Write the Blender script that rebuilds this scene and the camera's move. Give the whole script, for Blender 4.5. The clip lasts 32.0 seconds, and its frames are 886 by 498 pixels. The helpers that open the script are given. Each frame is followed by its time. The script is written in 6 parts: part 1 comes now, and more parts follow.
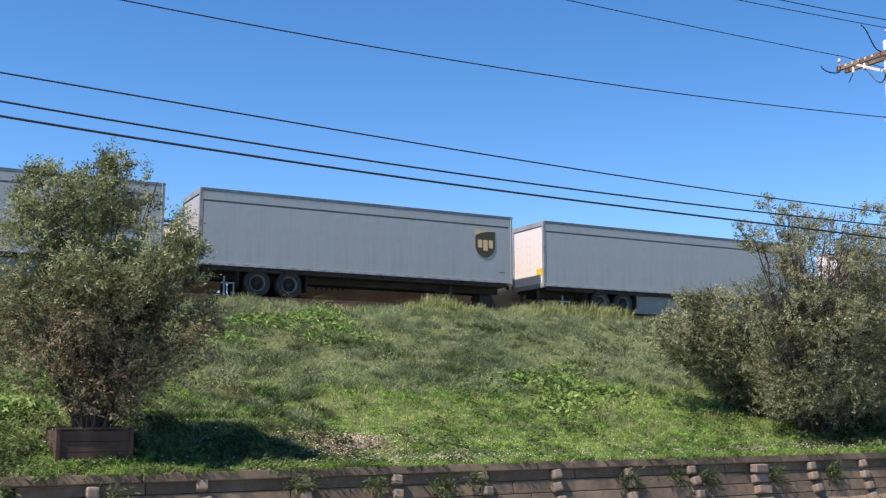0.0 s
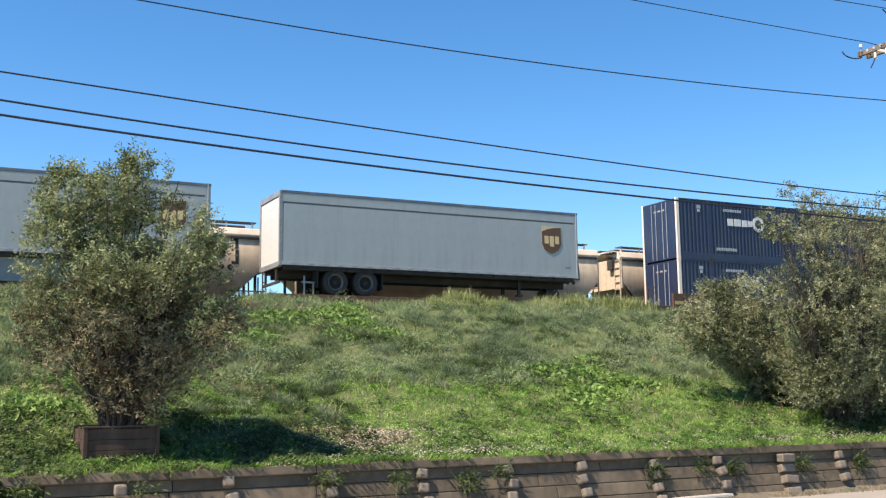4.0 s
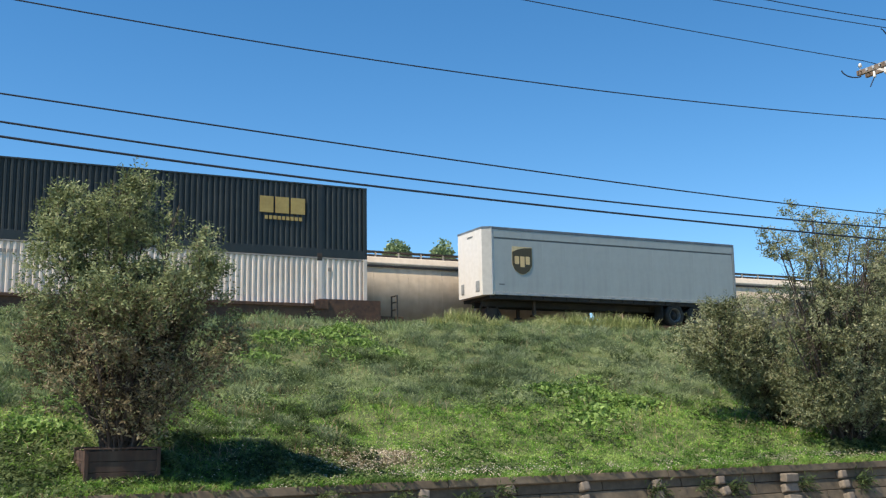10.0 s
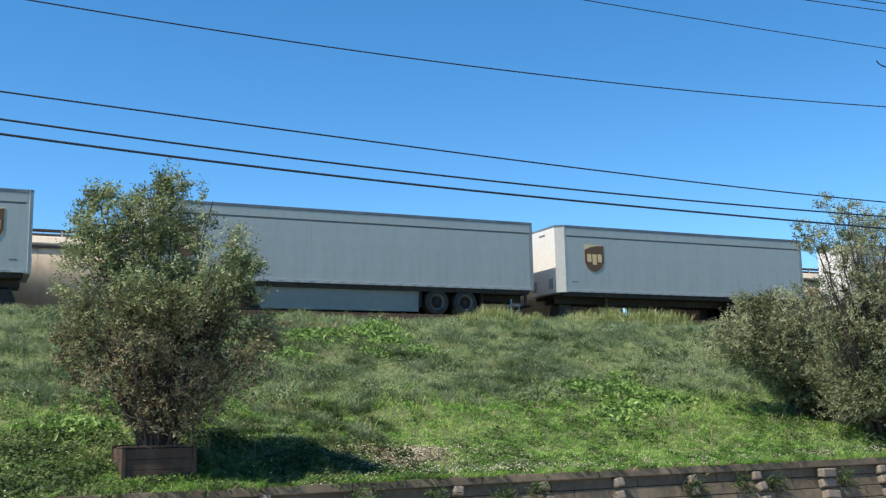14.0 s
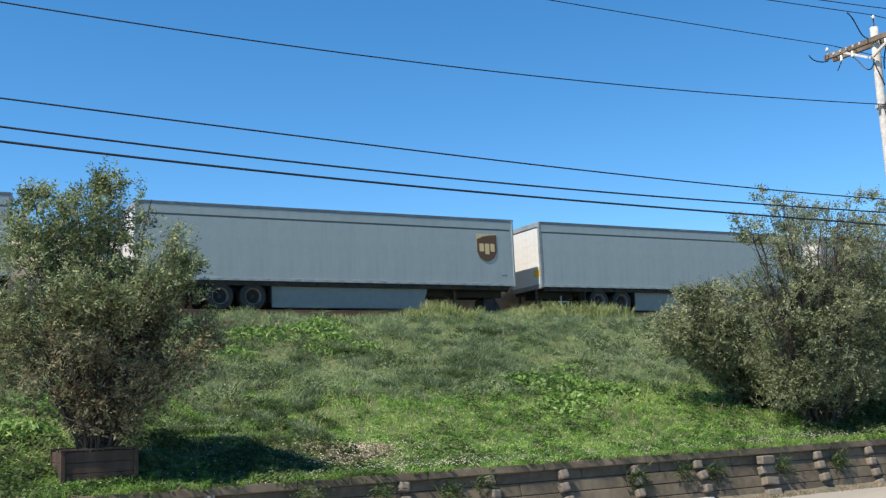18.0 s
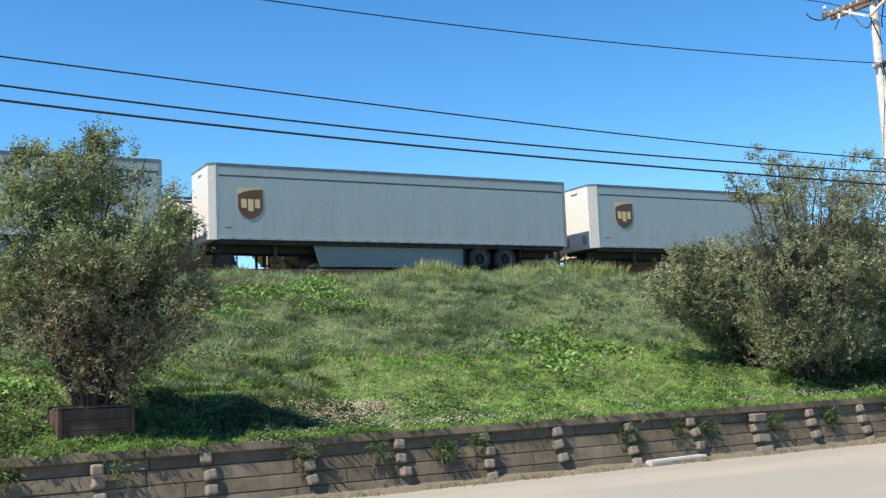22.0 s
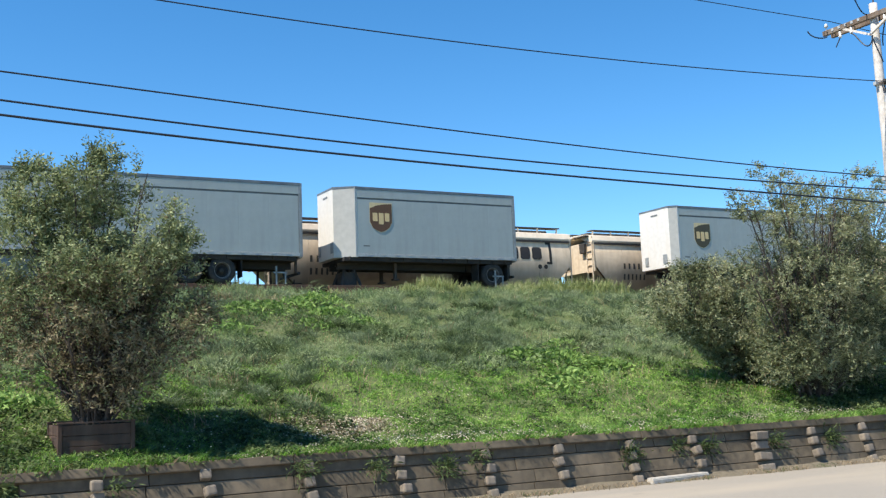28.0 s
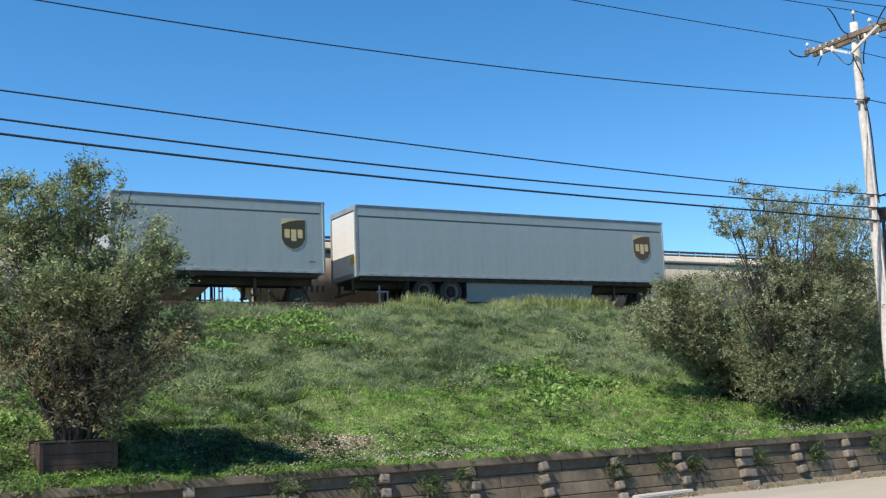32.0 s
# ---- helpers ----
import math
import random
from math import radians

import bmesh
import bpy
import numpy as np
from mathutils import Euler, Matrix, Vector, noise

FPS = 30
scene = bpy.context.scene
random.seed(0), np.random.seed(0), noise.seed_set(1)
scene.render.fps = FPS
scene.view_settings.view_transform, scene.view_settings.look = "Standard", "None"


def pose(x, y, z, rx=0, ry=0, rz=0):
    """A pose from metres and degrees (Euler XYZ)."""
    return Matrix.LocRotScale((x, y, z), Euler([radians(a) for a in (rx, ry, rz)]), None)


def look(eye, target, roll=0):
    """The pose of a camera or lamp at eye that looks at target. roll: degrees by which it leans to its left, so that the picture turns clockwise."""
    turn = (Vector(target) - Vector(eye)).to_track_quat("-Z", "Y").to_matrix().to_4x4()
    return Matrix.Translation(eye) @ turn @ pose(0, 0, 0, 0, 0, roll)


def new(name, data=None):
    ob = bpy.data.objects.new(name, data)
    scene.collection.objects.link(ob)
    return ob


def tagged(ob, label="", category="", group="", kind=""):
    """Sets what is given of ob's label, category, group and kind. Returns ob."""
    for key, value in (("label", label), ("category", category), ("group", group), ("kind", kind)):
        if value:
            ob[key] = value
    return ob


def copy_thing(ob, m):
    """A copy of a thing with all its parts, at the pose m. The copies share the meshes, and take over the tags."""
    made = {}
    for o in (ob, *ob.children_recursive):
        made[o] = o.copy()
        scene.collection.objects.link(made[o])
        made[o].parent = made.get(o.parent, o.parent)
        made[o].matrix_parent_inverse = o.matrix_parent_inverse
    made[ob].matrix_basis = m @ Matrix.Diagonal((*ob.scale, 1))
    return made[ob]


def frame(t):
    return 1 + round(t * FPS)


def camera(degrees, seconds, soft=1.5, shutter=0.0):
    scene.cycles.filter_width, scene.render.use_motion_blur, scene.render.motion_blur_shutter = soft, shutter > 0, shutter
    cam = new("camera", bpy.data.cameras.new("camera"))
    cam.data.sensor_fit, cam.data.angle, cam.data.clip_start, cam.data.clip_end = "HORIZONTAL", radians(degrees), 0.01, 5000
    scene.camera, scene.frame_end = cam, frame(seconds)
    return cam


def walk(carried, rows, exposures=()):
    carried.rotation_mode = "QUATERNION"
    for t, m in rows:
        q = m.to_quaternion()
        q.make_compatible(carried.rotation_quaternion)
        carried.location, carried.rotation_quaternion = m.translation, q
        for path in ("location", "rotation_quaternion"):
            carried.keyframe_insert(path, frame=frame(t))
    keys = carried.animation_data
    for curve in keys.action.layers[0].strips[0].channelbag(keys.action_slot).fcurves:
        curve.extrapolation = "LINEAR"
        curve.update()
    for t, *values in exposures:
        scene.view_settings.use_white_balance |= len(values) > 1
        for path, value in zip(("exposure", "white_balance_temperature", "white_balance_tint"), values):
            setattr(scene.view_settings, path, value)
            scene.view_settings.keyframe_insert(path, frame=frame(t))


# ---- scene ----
cam = camera(46.0, 32.0, 1.3)
EYE = (0.0, 0.0, 2.1)          # held camera, a little above the car park
SPEED = 26.31                  # train, metres a second along the track towards -x
SKEW = 0.0145                  # wall, bank and tracks draw nearer by this much a metre towards +x
PATH = [
    (0, -28.73, 8.45, -0.07), (0.5, -29.09, 8.32, 0.24), (1, -28.96, 8.26, 0.41), (1.5, -28.56, 8.09, 1.04),
    (2, -29.02, 8.39, 0.59), (2.5, -28.92, 8.54, 0.15), (4.5, -26.74, 7.89, 0.75), (5, -26.08, 7.68, 0.46),
    (5.5, -25.81, 7.51, 0.37), (6, -26.21, 7.28, 0.49), (6.5, -26.59, 7.11, 1.49), (7, -27.35, 6.73, 0.92),
    (7.5, -28.09, 6.41, 0.58), (8, -28.50, 6.58, 0.37), (8.5, -28.54, 7.77, 0.25), (9, -28.31, 8.43, 0.46),
    (9.5, -27.93, 8.93, 0.55), (10, -27.35, 9.22, 0.90), (10.5, -26.86, 9.28, 1.02), (11, -26.56, 9.18, 1.25),
    (11.5, -26.39, 8.95, 1.51), (12, -26.37, 8.74, 1.43), (12.5, -26.09, 8.71, 1.04), (13, -25.66, 8.80, 1.19),
    (13.5, -25.38, 8.98, 1.29), (15.5, -27.04, 9.32, 1.54), (16, -27.57, 9.42, 2.30), (16.5, -28.02, 9.47, 2.50),
    (17, -28.31, 9.36, 2.36), (17.5, -28.51, 9.13, 2.18), (18, -28.53, 8.74, 2.38), (18.5, -28.53, 8.34, 2.49),
    (19, -28.51, 7.87, 2.74), (19.5, -28.51, 7.46, 2.63), (20, -28.59, 7.11, 2.35), (20.5, -28.63, 6.87, 2.31),
    (21, -28.68, 6.79, 2.22), (21.5, -28.74, 6.63, 2.33), (22, -28.81, 6.48, 2.36), (22.5, -28.88, 6.32, 2.35),
    (23, -28.95, 6.20, 2.25), (23.5, -29.03, 6.29, 2.06), (24, -29.03, 6.78, 1.93), (24.5, -28.97, 7.15, 2.41),
    (25, -28.98, 7.42, 2.57), (25.5, -28.92, 7.51, 2.52), (27.5, -28.87, 7.27, 2.01), (28, -28.76, 7.37, 2.16),
    (28.5, -28.64, 7.54, 2.31), (29, -28.66, 7.68, 2.39), (29.5, -28.84, 7.82, 2.43), (30, -29.05, 7.99, 2.13),
    (30.5, -29.21, 8.12, 1.93), (31, -29.37, 8.22, 1.91), (31.5, -29.57, 8.26, 1.94), (32, -29.58, 8.28, 2.30),
]
EXPOSED = [(0, 0.73, 6750, 25), (2, 0.79, 6750, 21), (3.5, 0.89, 7000, 18), (5, 0.97, 7300, 16), (6, 0.83, 7700, 18), (8, 0.77, 7500, 17), (9.5, 0.69, 7200, 14), (11, 0.57, 6500, 10), (12, 0.69, 6500, 10), (13, 0.75, 6500, 10),
           (17, 0.63, 6500, 10), (21, 0.81, 6500, 10), (23, 0.83, 6500, 10), (25, 0.82, 6500, 10), (28, 0.81, 6500, 10), (29, 0.71, 6500, 10), (32, 0.66, 6500, 10)]
walk(cam, [(t, pose(*EYE, 90 + pitch, roll, yaw)) for t, yaw, pitch, roll in PATH], EXPOSED)

# ---------------------------------------------------------------- light
SUN_FROM = Vector((-1.0, -0.16, 0.0)).normalized()
SUN_ELEV = radians(56)
world = bpy.data.worlds.new("world")
scene.world = world
world.use_nodes = True
wn = world.node_tree.nodes
sky = wn.new("ShaderNodeTexSky")
sky.sky_type = "NISHITA"
sky.sun_disc = False
sky.sun_elevation = SUN_ELEV
sky.sun_rotation = math.atan2(SUN_FROM.x, SUN_FROM.y)
sky.altitude = 2000
sky.air_density = 1.0
sky.dust_density = 0.0
sky.ozone_density = 3.0
wn["Background"].inputs["Strength"].default_value = 0.122
clear = wn.new("ShaderNodeHueSaturation")          # deep blue of a dry clear day
clear.inputs["Saturation"].default_value = 1.28
clear.inputs["Hue"].default_value = 0.495
world.node_tree.links.new(sky.outputs["Color"], clear.inputs["Color"])
world.node_tree.links.new(clear.outputs["Color"], wn["Background"].inputs["Color"])
sun = new("sun", bpy.data.lights.new("sun", "SUN"))
sun.data.energy = 5.0
sun.data.angle = radians(0.53)
sun.data.color = (1.0, 0.91, 0.77)
sun_dir = Vector((SUN_FROM.x * math.cos(SUN_ELEV), SUN_FROM.y * math.cos(SUN_ELEV), math.sin(SUN_ELEV)))
sun.matrix_world = look(sun_dir * 60, (0, 0, 0))


# ---------------------------------------------------------------- materials
def nodes_of(name):
    m = bpy.data.materials.new(name)
    m.use_nodes = True
    nt = m.node_tree
    return m, nt, nt.nodes["Principled BSDF"]


def noise_node(nt, coord, scale, detail=4.0, stretch=None):
    n = nt.nodes.new("ShaderNodeTexNoise")
    n.inputs["Scale"].default_value = scale
    n.inputs["Detail"].default_value = detail
    if stretch:
        mp = nt.nodes.new("ShaderNodeMapping")
        mp.inputs["Scale"].default_value = stretch
        nt.links.new(coord, mp.inputs["Vector"])
        coord = mp.outputs["Vector"]
    nt.links.new(coord, n.inputs["Vector"])
    return n


def ramp(nt, fac, stops):
    r = nt.nodes.new("ShaderNodeValToRGB")
    e = r.color_ramp.elements
    while len(e) < len(stops):
        e.new(0.5)
    for el, (p, c) in zip(e, stops):
        el.position = p
        el.color = (*c, 1) if len(c) == 3 else c
    nt.links.new(fac, r.inputs["Fac"])
    return r.outputs["Color"]


def mix(nt, a, b, fac, mode="MIX"):
    m = nt.nodes.new("ShaderNodeMix")
    m.data_type = "RGBA"
    m.blend_type = mode
    for sock, v in ((m.inputs["Factor"], fac), (m.inputs["A"], a), (m.inputs["B"], b)):
        if isinstance(v, (int, float)):
            sock.default_value = v
        elif isinstance(v, tuple):
            sock.default_value = (*v, 1)
        else:
            nt.links.new(v, sock)
    return m.outputs["Result"]


def coords(nt, kind="Object"):
    return nt.nodes.new("ShaderNodeTexCoord").outputs[kind]


def bump(nt, bsdf, height, strength=0.3, distance=0.01):
    b = nt.nodes.new("ShaderNodeBump")
    b.inputs["Strength"].default_value = strength
    b.inputs["Distance"].default_value = distance
    nt.links.new(height, b.inputs["Height"])
    nt.links.new(b.outputs["Normal"], bsdf.inputs["Normal"])


def surface(name, col, col2=None, rough=0.6, metal=0.0, grain=9.0, stain=None, stain_amount=0.5, streak=None,
            bumped=0.15, vary=0.0):
    """Painted, rusted or weathered surface: grain between two colours, stains at a larger scale, upright streaks."""
    m, nt, b = nodes_of(name)
    c = coords(nt)
    col2 = col2 or tuple(v * 0.82 for v in col)
    g = noise_node(nt, c, grain, 6)
    out = ramp(nt, g.outputs["Fac"], [(0.3, col2), (0.7, col)])
    if stain:
        s = noise_node(nt, c, grain * 0.13, 5)
        f = ramp(nt, s.outputs["Fac"], [(0.48, (0, 0, 0)), (0.72, (stain_amount,) * 3)])
        out = mix(nt, out, stain, f)
    if streak:
        s = noise_node(nt, c, 1.0, 5, (3.5, 3.5, 0.35))
        f = ramp(nt, s.outputs["Fac"], [(0.5, (0, 0, 0)), (0.75, (0.55,) * 3)])
        out = mix(nt, out, streak, f)
    if vary:
        oi = nt.nodes.new("ShaderNodeObjectInfo")
        f = ramp(nt, oi.outputs["Random"], [(0, (1 - vary,) * 3), (1, (1 + vary * 0.6,) * 3)])
        out = mix(nt, out, f, 1.0, "MULTIPLY")
    nt.links.new(out, b.inputs["Base Color"])
    b.inputs["Metallic"].default_value = metal
    r = nt.nodes.new("ShaderNodeMapRange")
    r.inputs["To Min"].default_value = max(0.05, rough - 0.12)
    r.inputs["To Max"].default_value = min(1.0, rough + 0.12)
    nt.links.new(g.outputs["Fac"], r.inputs["Value"])
    nt.links.new(r.outputs["Result"], b.inputs["Roughness"])
    if bumped:
        bump(nt, b, g.outputs["Fac"], bumped, 0.006)
    return m


def leafy(name, cols, rough=0.55, scale=0.35, thin=0.35, spread=0.5, clumpy=1.8, gloss=0.15):
    """Leaves and blades: one of a few colours for each leaf, drifting over the plant."""
    m, nt, b = nodes_of(name)
    geo = nt.nodes.new("ShaderNodeNewGeometry")
    big = noise_node(nt, geo.outputs["Position"], scale, 3)
    add = nt.nodes.new("ShaderNodeMath")
    add.operation = "MULTIPLY_ADD"
    add.inputs[1].default_value = spread
    nt.links.new(geo.outputs["Random Per Island"], add.inputs[0])
    sub = nt.nodes.new("ShaderNodeMath")
    sub.operation = "MULTIPLY_ADD"
    sub.inputs[1].default_value = 2.1
    sub.inputs[2].default_value = -0.55 - spread / 2
    nt.links.new(big.outputs["Fac"], sub.inputs[0])
    small = noise_node(nt, geo.outputs["Position"], scale * 6, 2)
    tuft = nt.nodes.new("ShaderNodeMath")
    tuft.operation = "MULTIPLY_ADD"
    tuft.inputs[1].default_value = clumpy
    nt.links.new(small.outputs["Fac"], tuft.inputs[0])
    nt.links.new(sub.outputs[0], tuft.inputs[2])
    shift = nt.nodes.new("ShaderNodeMath")
    shift.operation = "SUBTRACT"
    shift.inputs[1].default_value = clumpy / 2
    nt.links.new(tuft.outputs[0], shift.inputs[0])
    nt.links.new(shift.outputs[0], add.inputs[2])
    n = len(cols)
    out = ramp(nt, add.outputs[0], [(0.1 + 0.8 * i / (n - 1), c) for i, c in enumerate(cols)])
    nt.links.new(out, b.inputs["Base Color"])
    b.inputs["Roughness"].default_value = rough
    b.inputs["Specular IOR Level"].default_value = gloss
    tr = nt.nodes.new("ShaderNodeBsdfTranslucent")
    nt.links.new(out, tr.inputs["Color"])
    mx = nt.nodes.new("ShaderNodeMixShader")
    mx.inputs["Fac"].default_value = thin
    nt.links.new(b.outputs["BSDF"], mx.inputs[1])
    nt.links.new(tr.outputs["BSDF"], mx.inputs[2])
    nt.links.new(mx.outputs["Shader"], nt.nodes["Material Output"].inputs["Surface"])
    return m


M_SIDE = surface("trailer_side", (0.35, 0.392, 0.392), (0.317, 0.357, 0.357), 0.45, 0.0, 3.0, (0.265, 0.29, 0.29), 0.4, (0.275, 0.30, 0.30), 0.04, 0.015)
M_CORNER = surface("nose_corner", (0.42, 0.42, 0.40), (0.36, 0.36, 0.345), 0.5, 0.0, 5)
M_RAIL = surface("aluminium_rail", (0.40, 0.42, 0.43), (0.30, 0.32, 0.33), 0.5, 0.0, 12, None, 0, None, 0.08)
M_TOPRAIL = surface("roof_rail", (0.13, 0.16, 0.19), (0.09, 0.11, 0.13), 0.5, 0.1, 8, (0.25, 0.27, 0.28), 0.6, None, 0.1)
M_GROOVE = surface("dark_seam", (0.13, 0.145, 0.15), None, 0.6, 0, 9)
M_WHITE = surface("white_panel", (0.62, 0.61, 0.585), (0.55, 0.54, 0.515), 0.5, 0, 5, (0.46, 0.42, 0.36), 0.35, (0.55, 0.52, 0.46), 0.05)
M_FRAME = surface("door_frame", (0.30, 0.33, 0.34), (0.2, 0.22, 0.23), 0.5, 0.2, 10, (0.16, 0.14, 0.12), 0.6)
M_ROOF = surface("trailer_roof", (0.62, 0.63, 0.63), None, 0.45, 0.3, 6)
M_UNDER = surface("underframe", (0.028, 0.026, 0.025), (0.016, 0.015, 0.015), 0.8, 0, 12, (0.07, 0.05, 0.035), 0.5)
M_TYRE = surface("tyre_rubber", (0.030, 0.029, 0.028), (0.018, 0.018, 0.018), 0.85, 0, 20, (0.09, 0.08, 0.07), 0.4)
M_RIM = surface("wheel_rim", (0.17, 0.165, 0.16), (0.09, 0.085, 0.08), 0.4, 0.0, 14, (0.2, 0.16, 0.12), 0.4)
# Skirt grey, darkened in the colour for the shadow below the trailer.
M_SKIRT = surface("skirt_panel", (0.185, 0.215, 0.225), (0.155, 0.18, 0.19), 0.5, 0, 4, (0.2, 0.21, 0.2), 0.5, None, 0.05)
M_RUST = surface("rusty_steel", (0.12, 0.062, 0.04), (0.055, 0.033, 0.025), 0.85, 0, 7, (0.2, 0.11, 0.06), 0.6, (0.05, 0.035, 0.03), 0.3)
M_STEEL = surface("dark_steel", (0.06, 0.055, 0.05), (0.03, 0.028, 0.026), 0.7, 0.2, 10, (0.13, 0.07, 0.04), 0.5)
M_BROWN = surface("shield_brown", (0.12, 0.055, 0.022), None, 0.45, 0, 8)
M_OLIVE = surface("shield_dark", (0.06, 0.047, 0.018), None, 0.45, 0, 8)
M_GOLD = surface("shield_gold", (0.70, 0.52, 0.26), None, 0.45, 0, 8)
M_PALEGOLD = surface("shield_pale", (0.62, 0.50, 0.28), None, 0.45, 0, 8)
M_CWHITE = surface("container_white", (0.84, 0.72, 0.62), (0.78, 0.66, 0.56), 0.5, 0, 4, (0.58, 0.44, 0.34), 0.4, (0.62, 0.47, 0.37), 0.05)
M_CPINK = surface("container_faded", (0.82, 0.69, 0.61), (0.76, 0.62, 0.54), 0.55, 0, 4, (0.66, 0.49, 0.40), 0.4, (0.72, 0.55, 0.46), 0.05)
M_CGREY = surface("container_rail_grey", (0.36, 0.33, 0.30), (0.27, 0.245, 0.22), 0.6, 0, 8, (0.2, 0.14, 0.1), 0.5)
M_CEND = surface("container_end_cream", (0.74, 0.58, 0.36), (0.66, 0.47, 0.25), 0.5, 0, 3, (0.50, 0.22, 0.07), 0.8, (0.50, 0.24, 0.09), 0.05)
M_CEND2 = surface("container_end_pale", (0.82, 0.74, 0.56), (0.76, 0.68, 0.50), 0.5, 0, 3, (0.66, 0.45, 0.25), 0.3, (0.6, 0.42, 0.25), 0.05)
M_NAVY = surface("container_navy", (0.017, 0.031, 0.072), (0.012, 0.022, 0.055), 0.38, 0, 5, (0.032, 0.043, 0.07), 0.5, (0.028, 0.038, 0.062), 0.05)
M_BLACK = surface("container_black_green", (0.020, 0.030, 0.032), (0.013, 0.02, 0.022), 0.5, 0, 5, (0.045, 0.05, 0.05), 0.5, (0.04, 0.04, 0.035), 0.05)
M_BLUE = surface("container_blue", (0.07, 0.115, 0.28), (0.045, 0.08, 0.20), 0.4, 0, 4, (0.08, 0.12, 0.17), 0.6, (0.11, 0.14, 0.21), 0.05)
M_PINKPOST = surface("faded_red_post", (0.46, 0.27, 0.24), None, 0.6, 0, 6)
M_DECAL = surface("decal_white", (0.74, 0.74, 0.72), None, 0.5, 0, 9)
M_DECALGREY = surface("decal_grey", (0.36, 0.40, 0.44), None, 0.5, 0, 9)
M_YELLOW = surface("decal_yellow", (0.50, 0.36, 0.12), (0.42, 0.29, 0.09), 0.5, 0, 9, (0.3, 0.2, 0.06), 0.5)
M_STICKER = surface("sticker_yellow", (0.78, 0.44, 0.03), (0.68, 0.37, 0.025), 0.5, 0, 9)
M_BLACKPAINT = surface("black_paint", (0.025, 0.022, 0.02), None, 0.6, 0, 9)
M_WOOD = surface("weathered_pole", (0.62, 0.59, 0.55), (0.46, 0.43, 0.40), 0.85, 0, 10, (0.30, 0.25, 0.21), 0.4, (0.26, 0.22, 0.19), 0.4)
M_ARM = surface("crossarm_wood", (0.16, 0.115, 0.08), (0.09, 0.065, 0.05), 0.85, 0, 14, (0.3, 0.26, 0.22), 0.5)
M_PORC = surface("porcelain", (0.72, 0.72, 0.70), None, 0.25, 0, 5)
M_CABLE = surface("cable_sheath", (0.006, 0.013, 0.026), None, 0.6, 0, 5, bumped=0)
M_TIE = surface("timber_tie", (0.132, 0.106, 0.071), (0.075, 0.059, 0.04), 0.9, 0, 8, (0.19, 0.153, 0.108), 0.6, (0.05, 0.04, 0.029), 0.5, 0.2)
M_TIEEND = surface("timber_end", (0.25, 0.21, 0.165), (0.14, 0.12, 0.095), 0.9, 0, 14, (0.14, 0.12, 0.10), 0.6, None, 0.5, 0.15)
M_PLANTER = surface("planter_wood", (0.075, 0.040, 0.026), (0.046, 0.026, 0.018), 0.8, 0, 8, (0.12, 0.075, 0.05), 0.5, (0.14, 0.10, 0.075), 0.3, 0.06)
M_CONC = surface("concrete", (0.46, 0.43, 0.38), (0.34, 0.32, 0.285), 0.9, 0, 12, (0.33, 0.31, 0.28), 0.5, None, 0.4, 0.08)
M_BLOCK = surface("dirty_block", (0.25, 0.22, 0.18), (0.17, 0.15, 0.12), 0.9, 0, 12, (0.14, 0.12, 0.095), 0.5, None, 0.4, 0.1)
M_BARK = surface("bark", (0.15, 0.12, 0.095), (0.075, 0.06, 0.048), 0.9, 0, 22, (0.2, 0.17, 0.14), 0.4, None, 0.6)
M_STEM = surface("shrub_stem", (0.085, 0.066, 0.052), (0.045, 0.035, 0.028), 0.9, 0, 22, (0.12, 0.10, 0.08), 0.4, None, 0.5)
M_DIRT = surface("foot_dirt", (0.165, 0.14, 0.10), (0.10, 0.085, 0.06), 0.95, 0, 18, (0.10, 0.085, 0.055), 0.5, None, 0.8)
M_SOIL = surface("soil", (0.07, 0.05, 0.035), (0.04, 0.03, 0.022), 0.95, 0, 14)
M_BALLAST = surface("ballast", (0.30, 0.28, 0.26), (0.14, 0.13, 0.12), 0.95, 0, 16, (0.2, 0.14, 0.1), 0.5, None, 0.8)
M_RAILSTEEL = surface("rail_steel", (0.22, 0.17, 0.14), (0.13, 0.09, 0.07), 0.5, 0.6, 8)


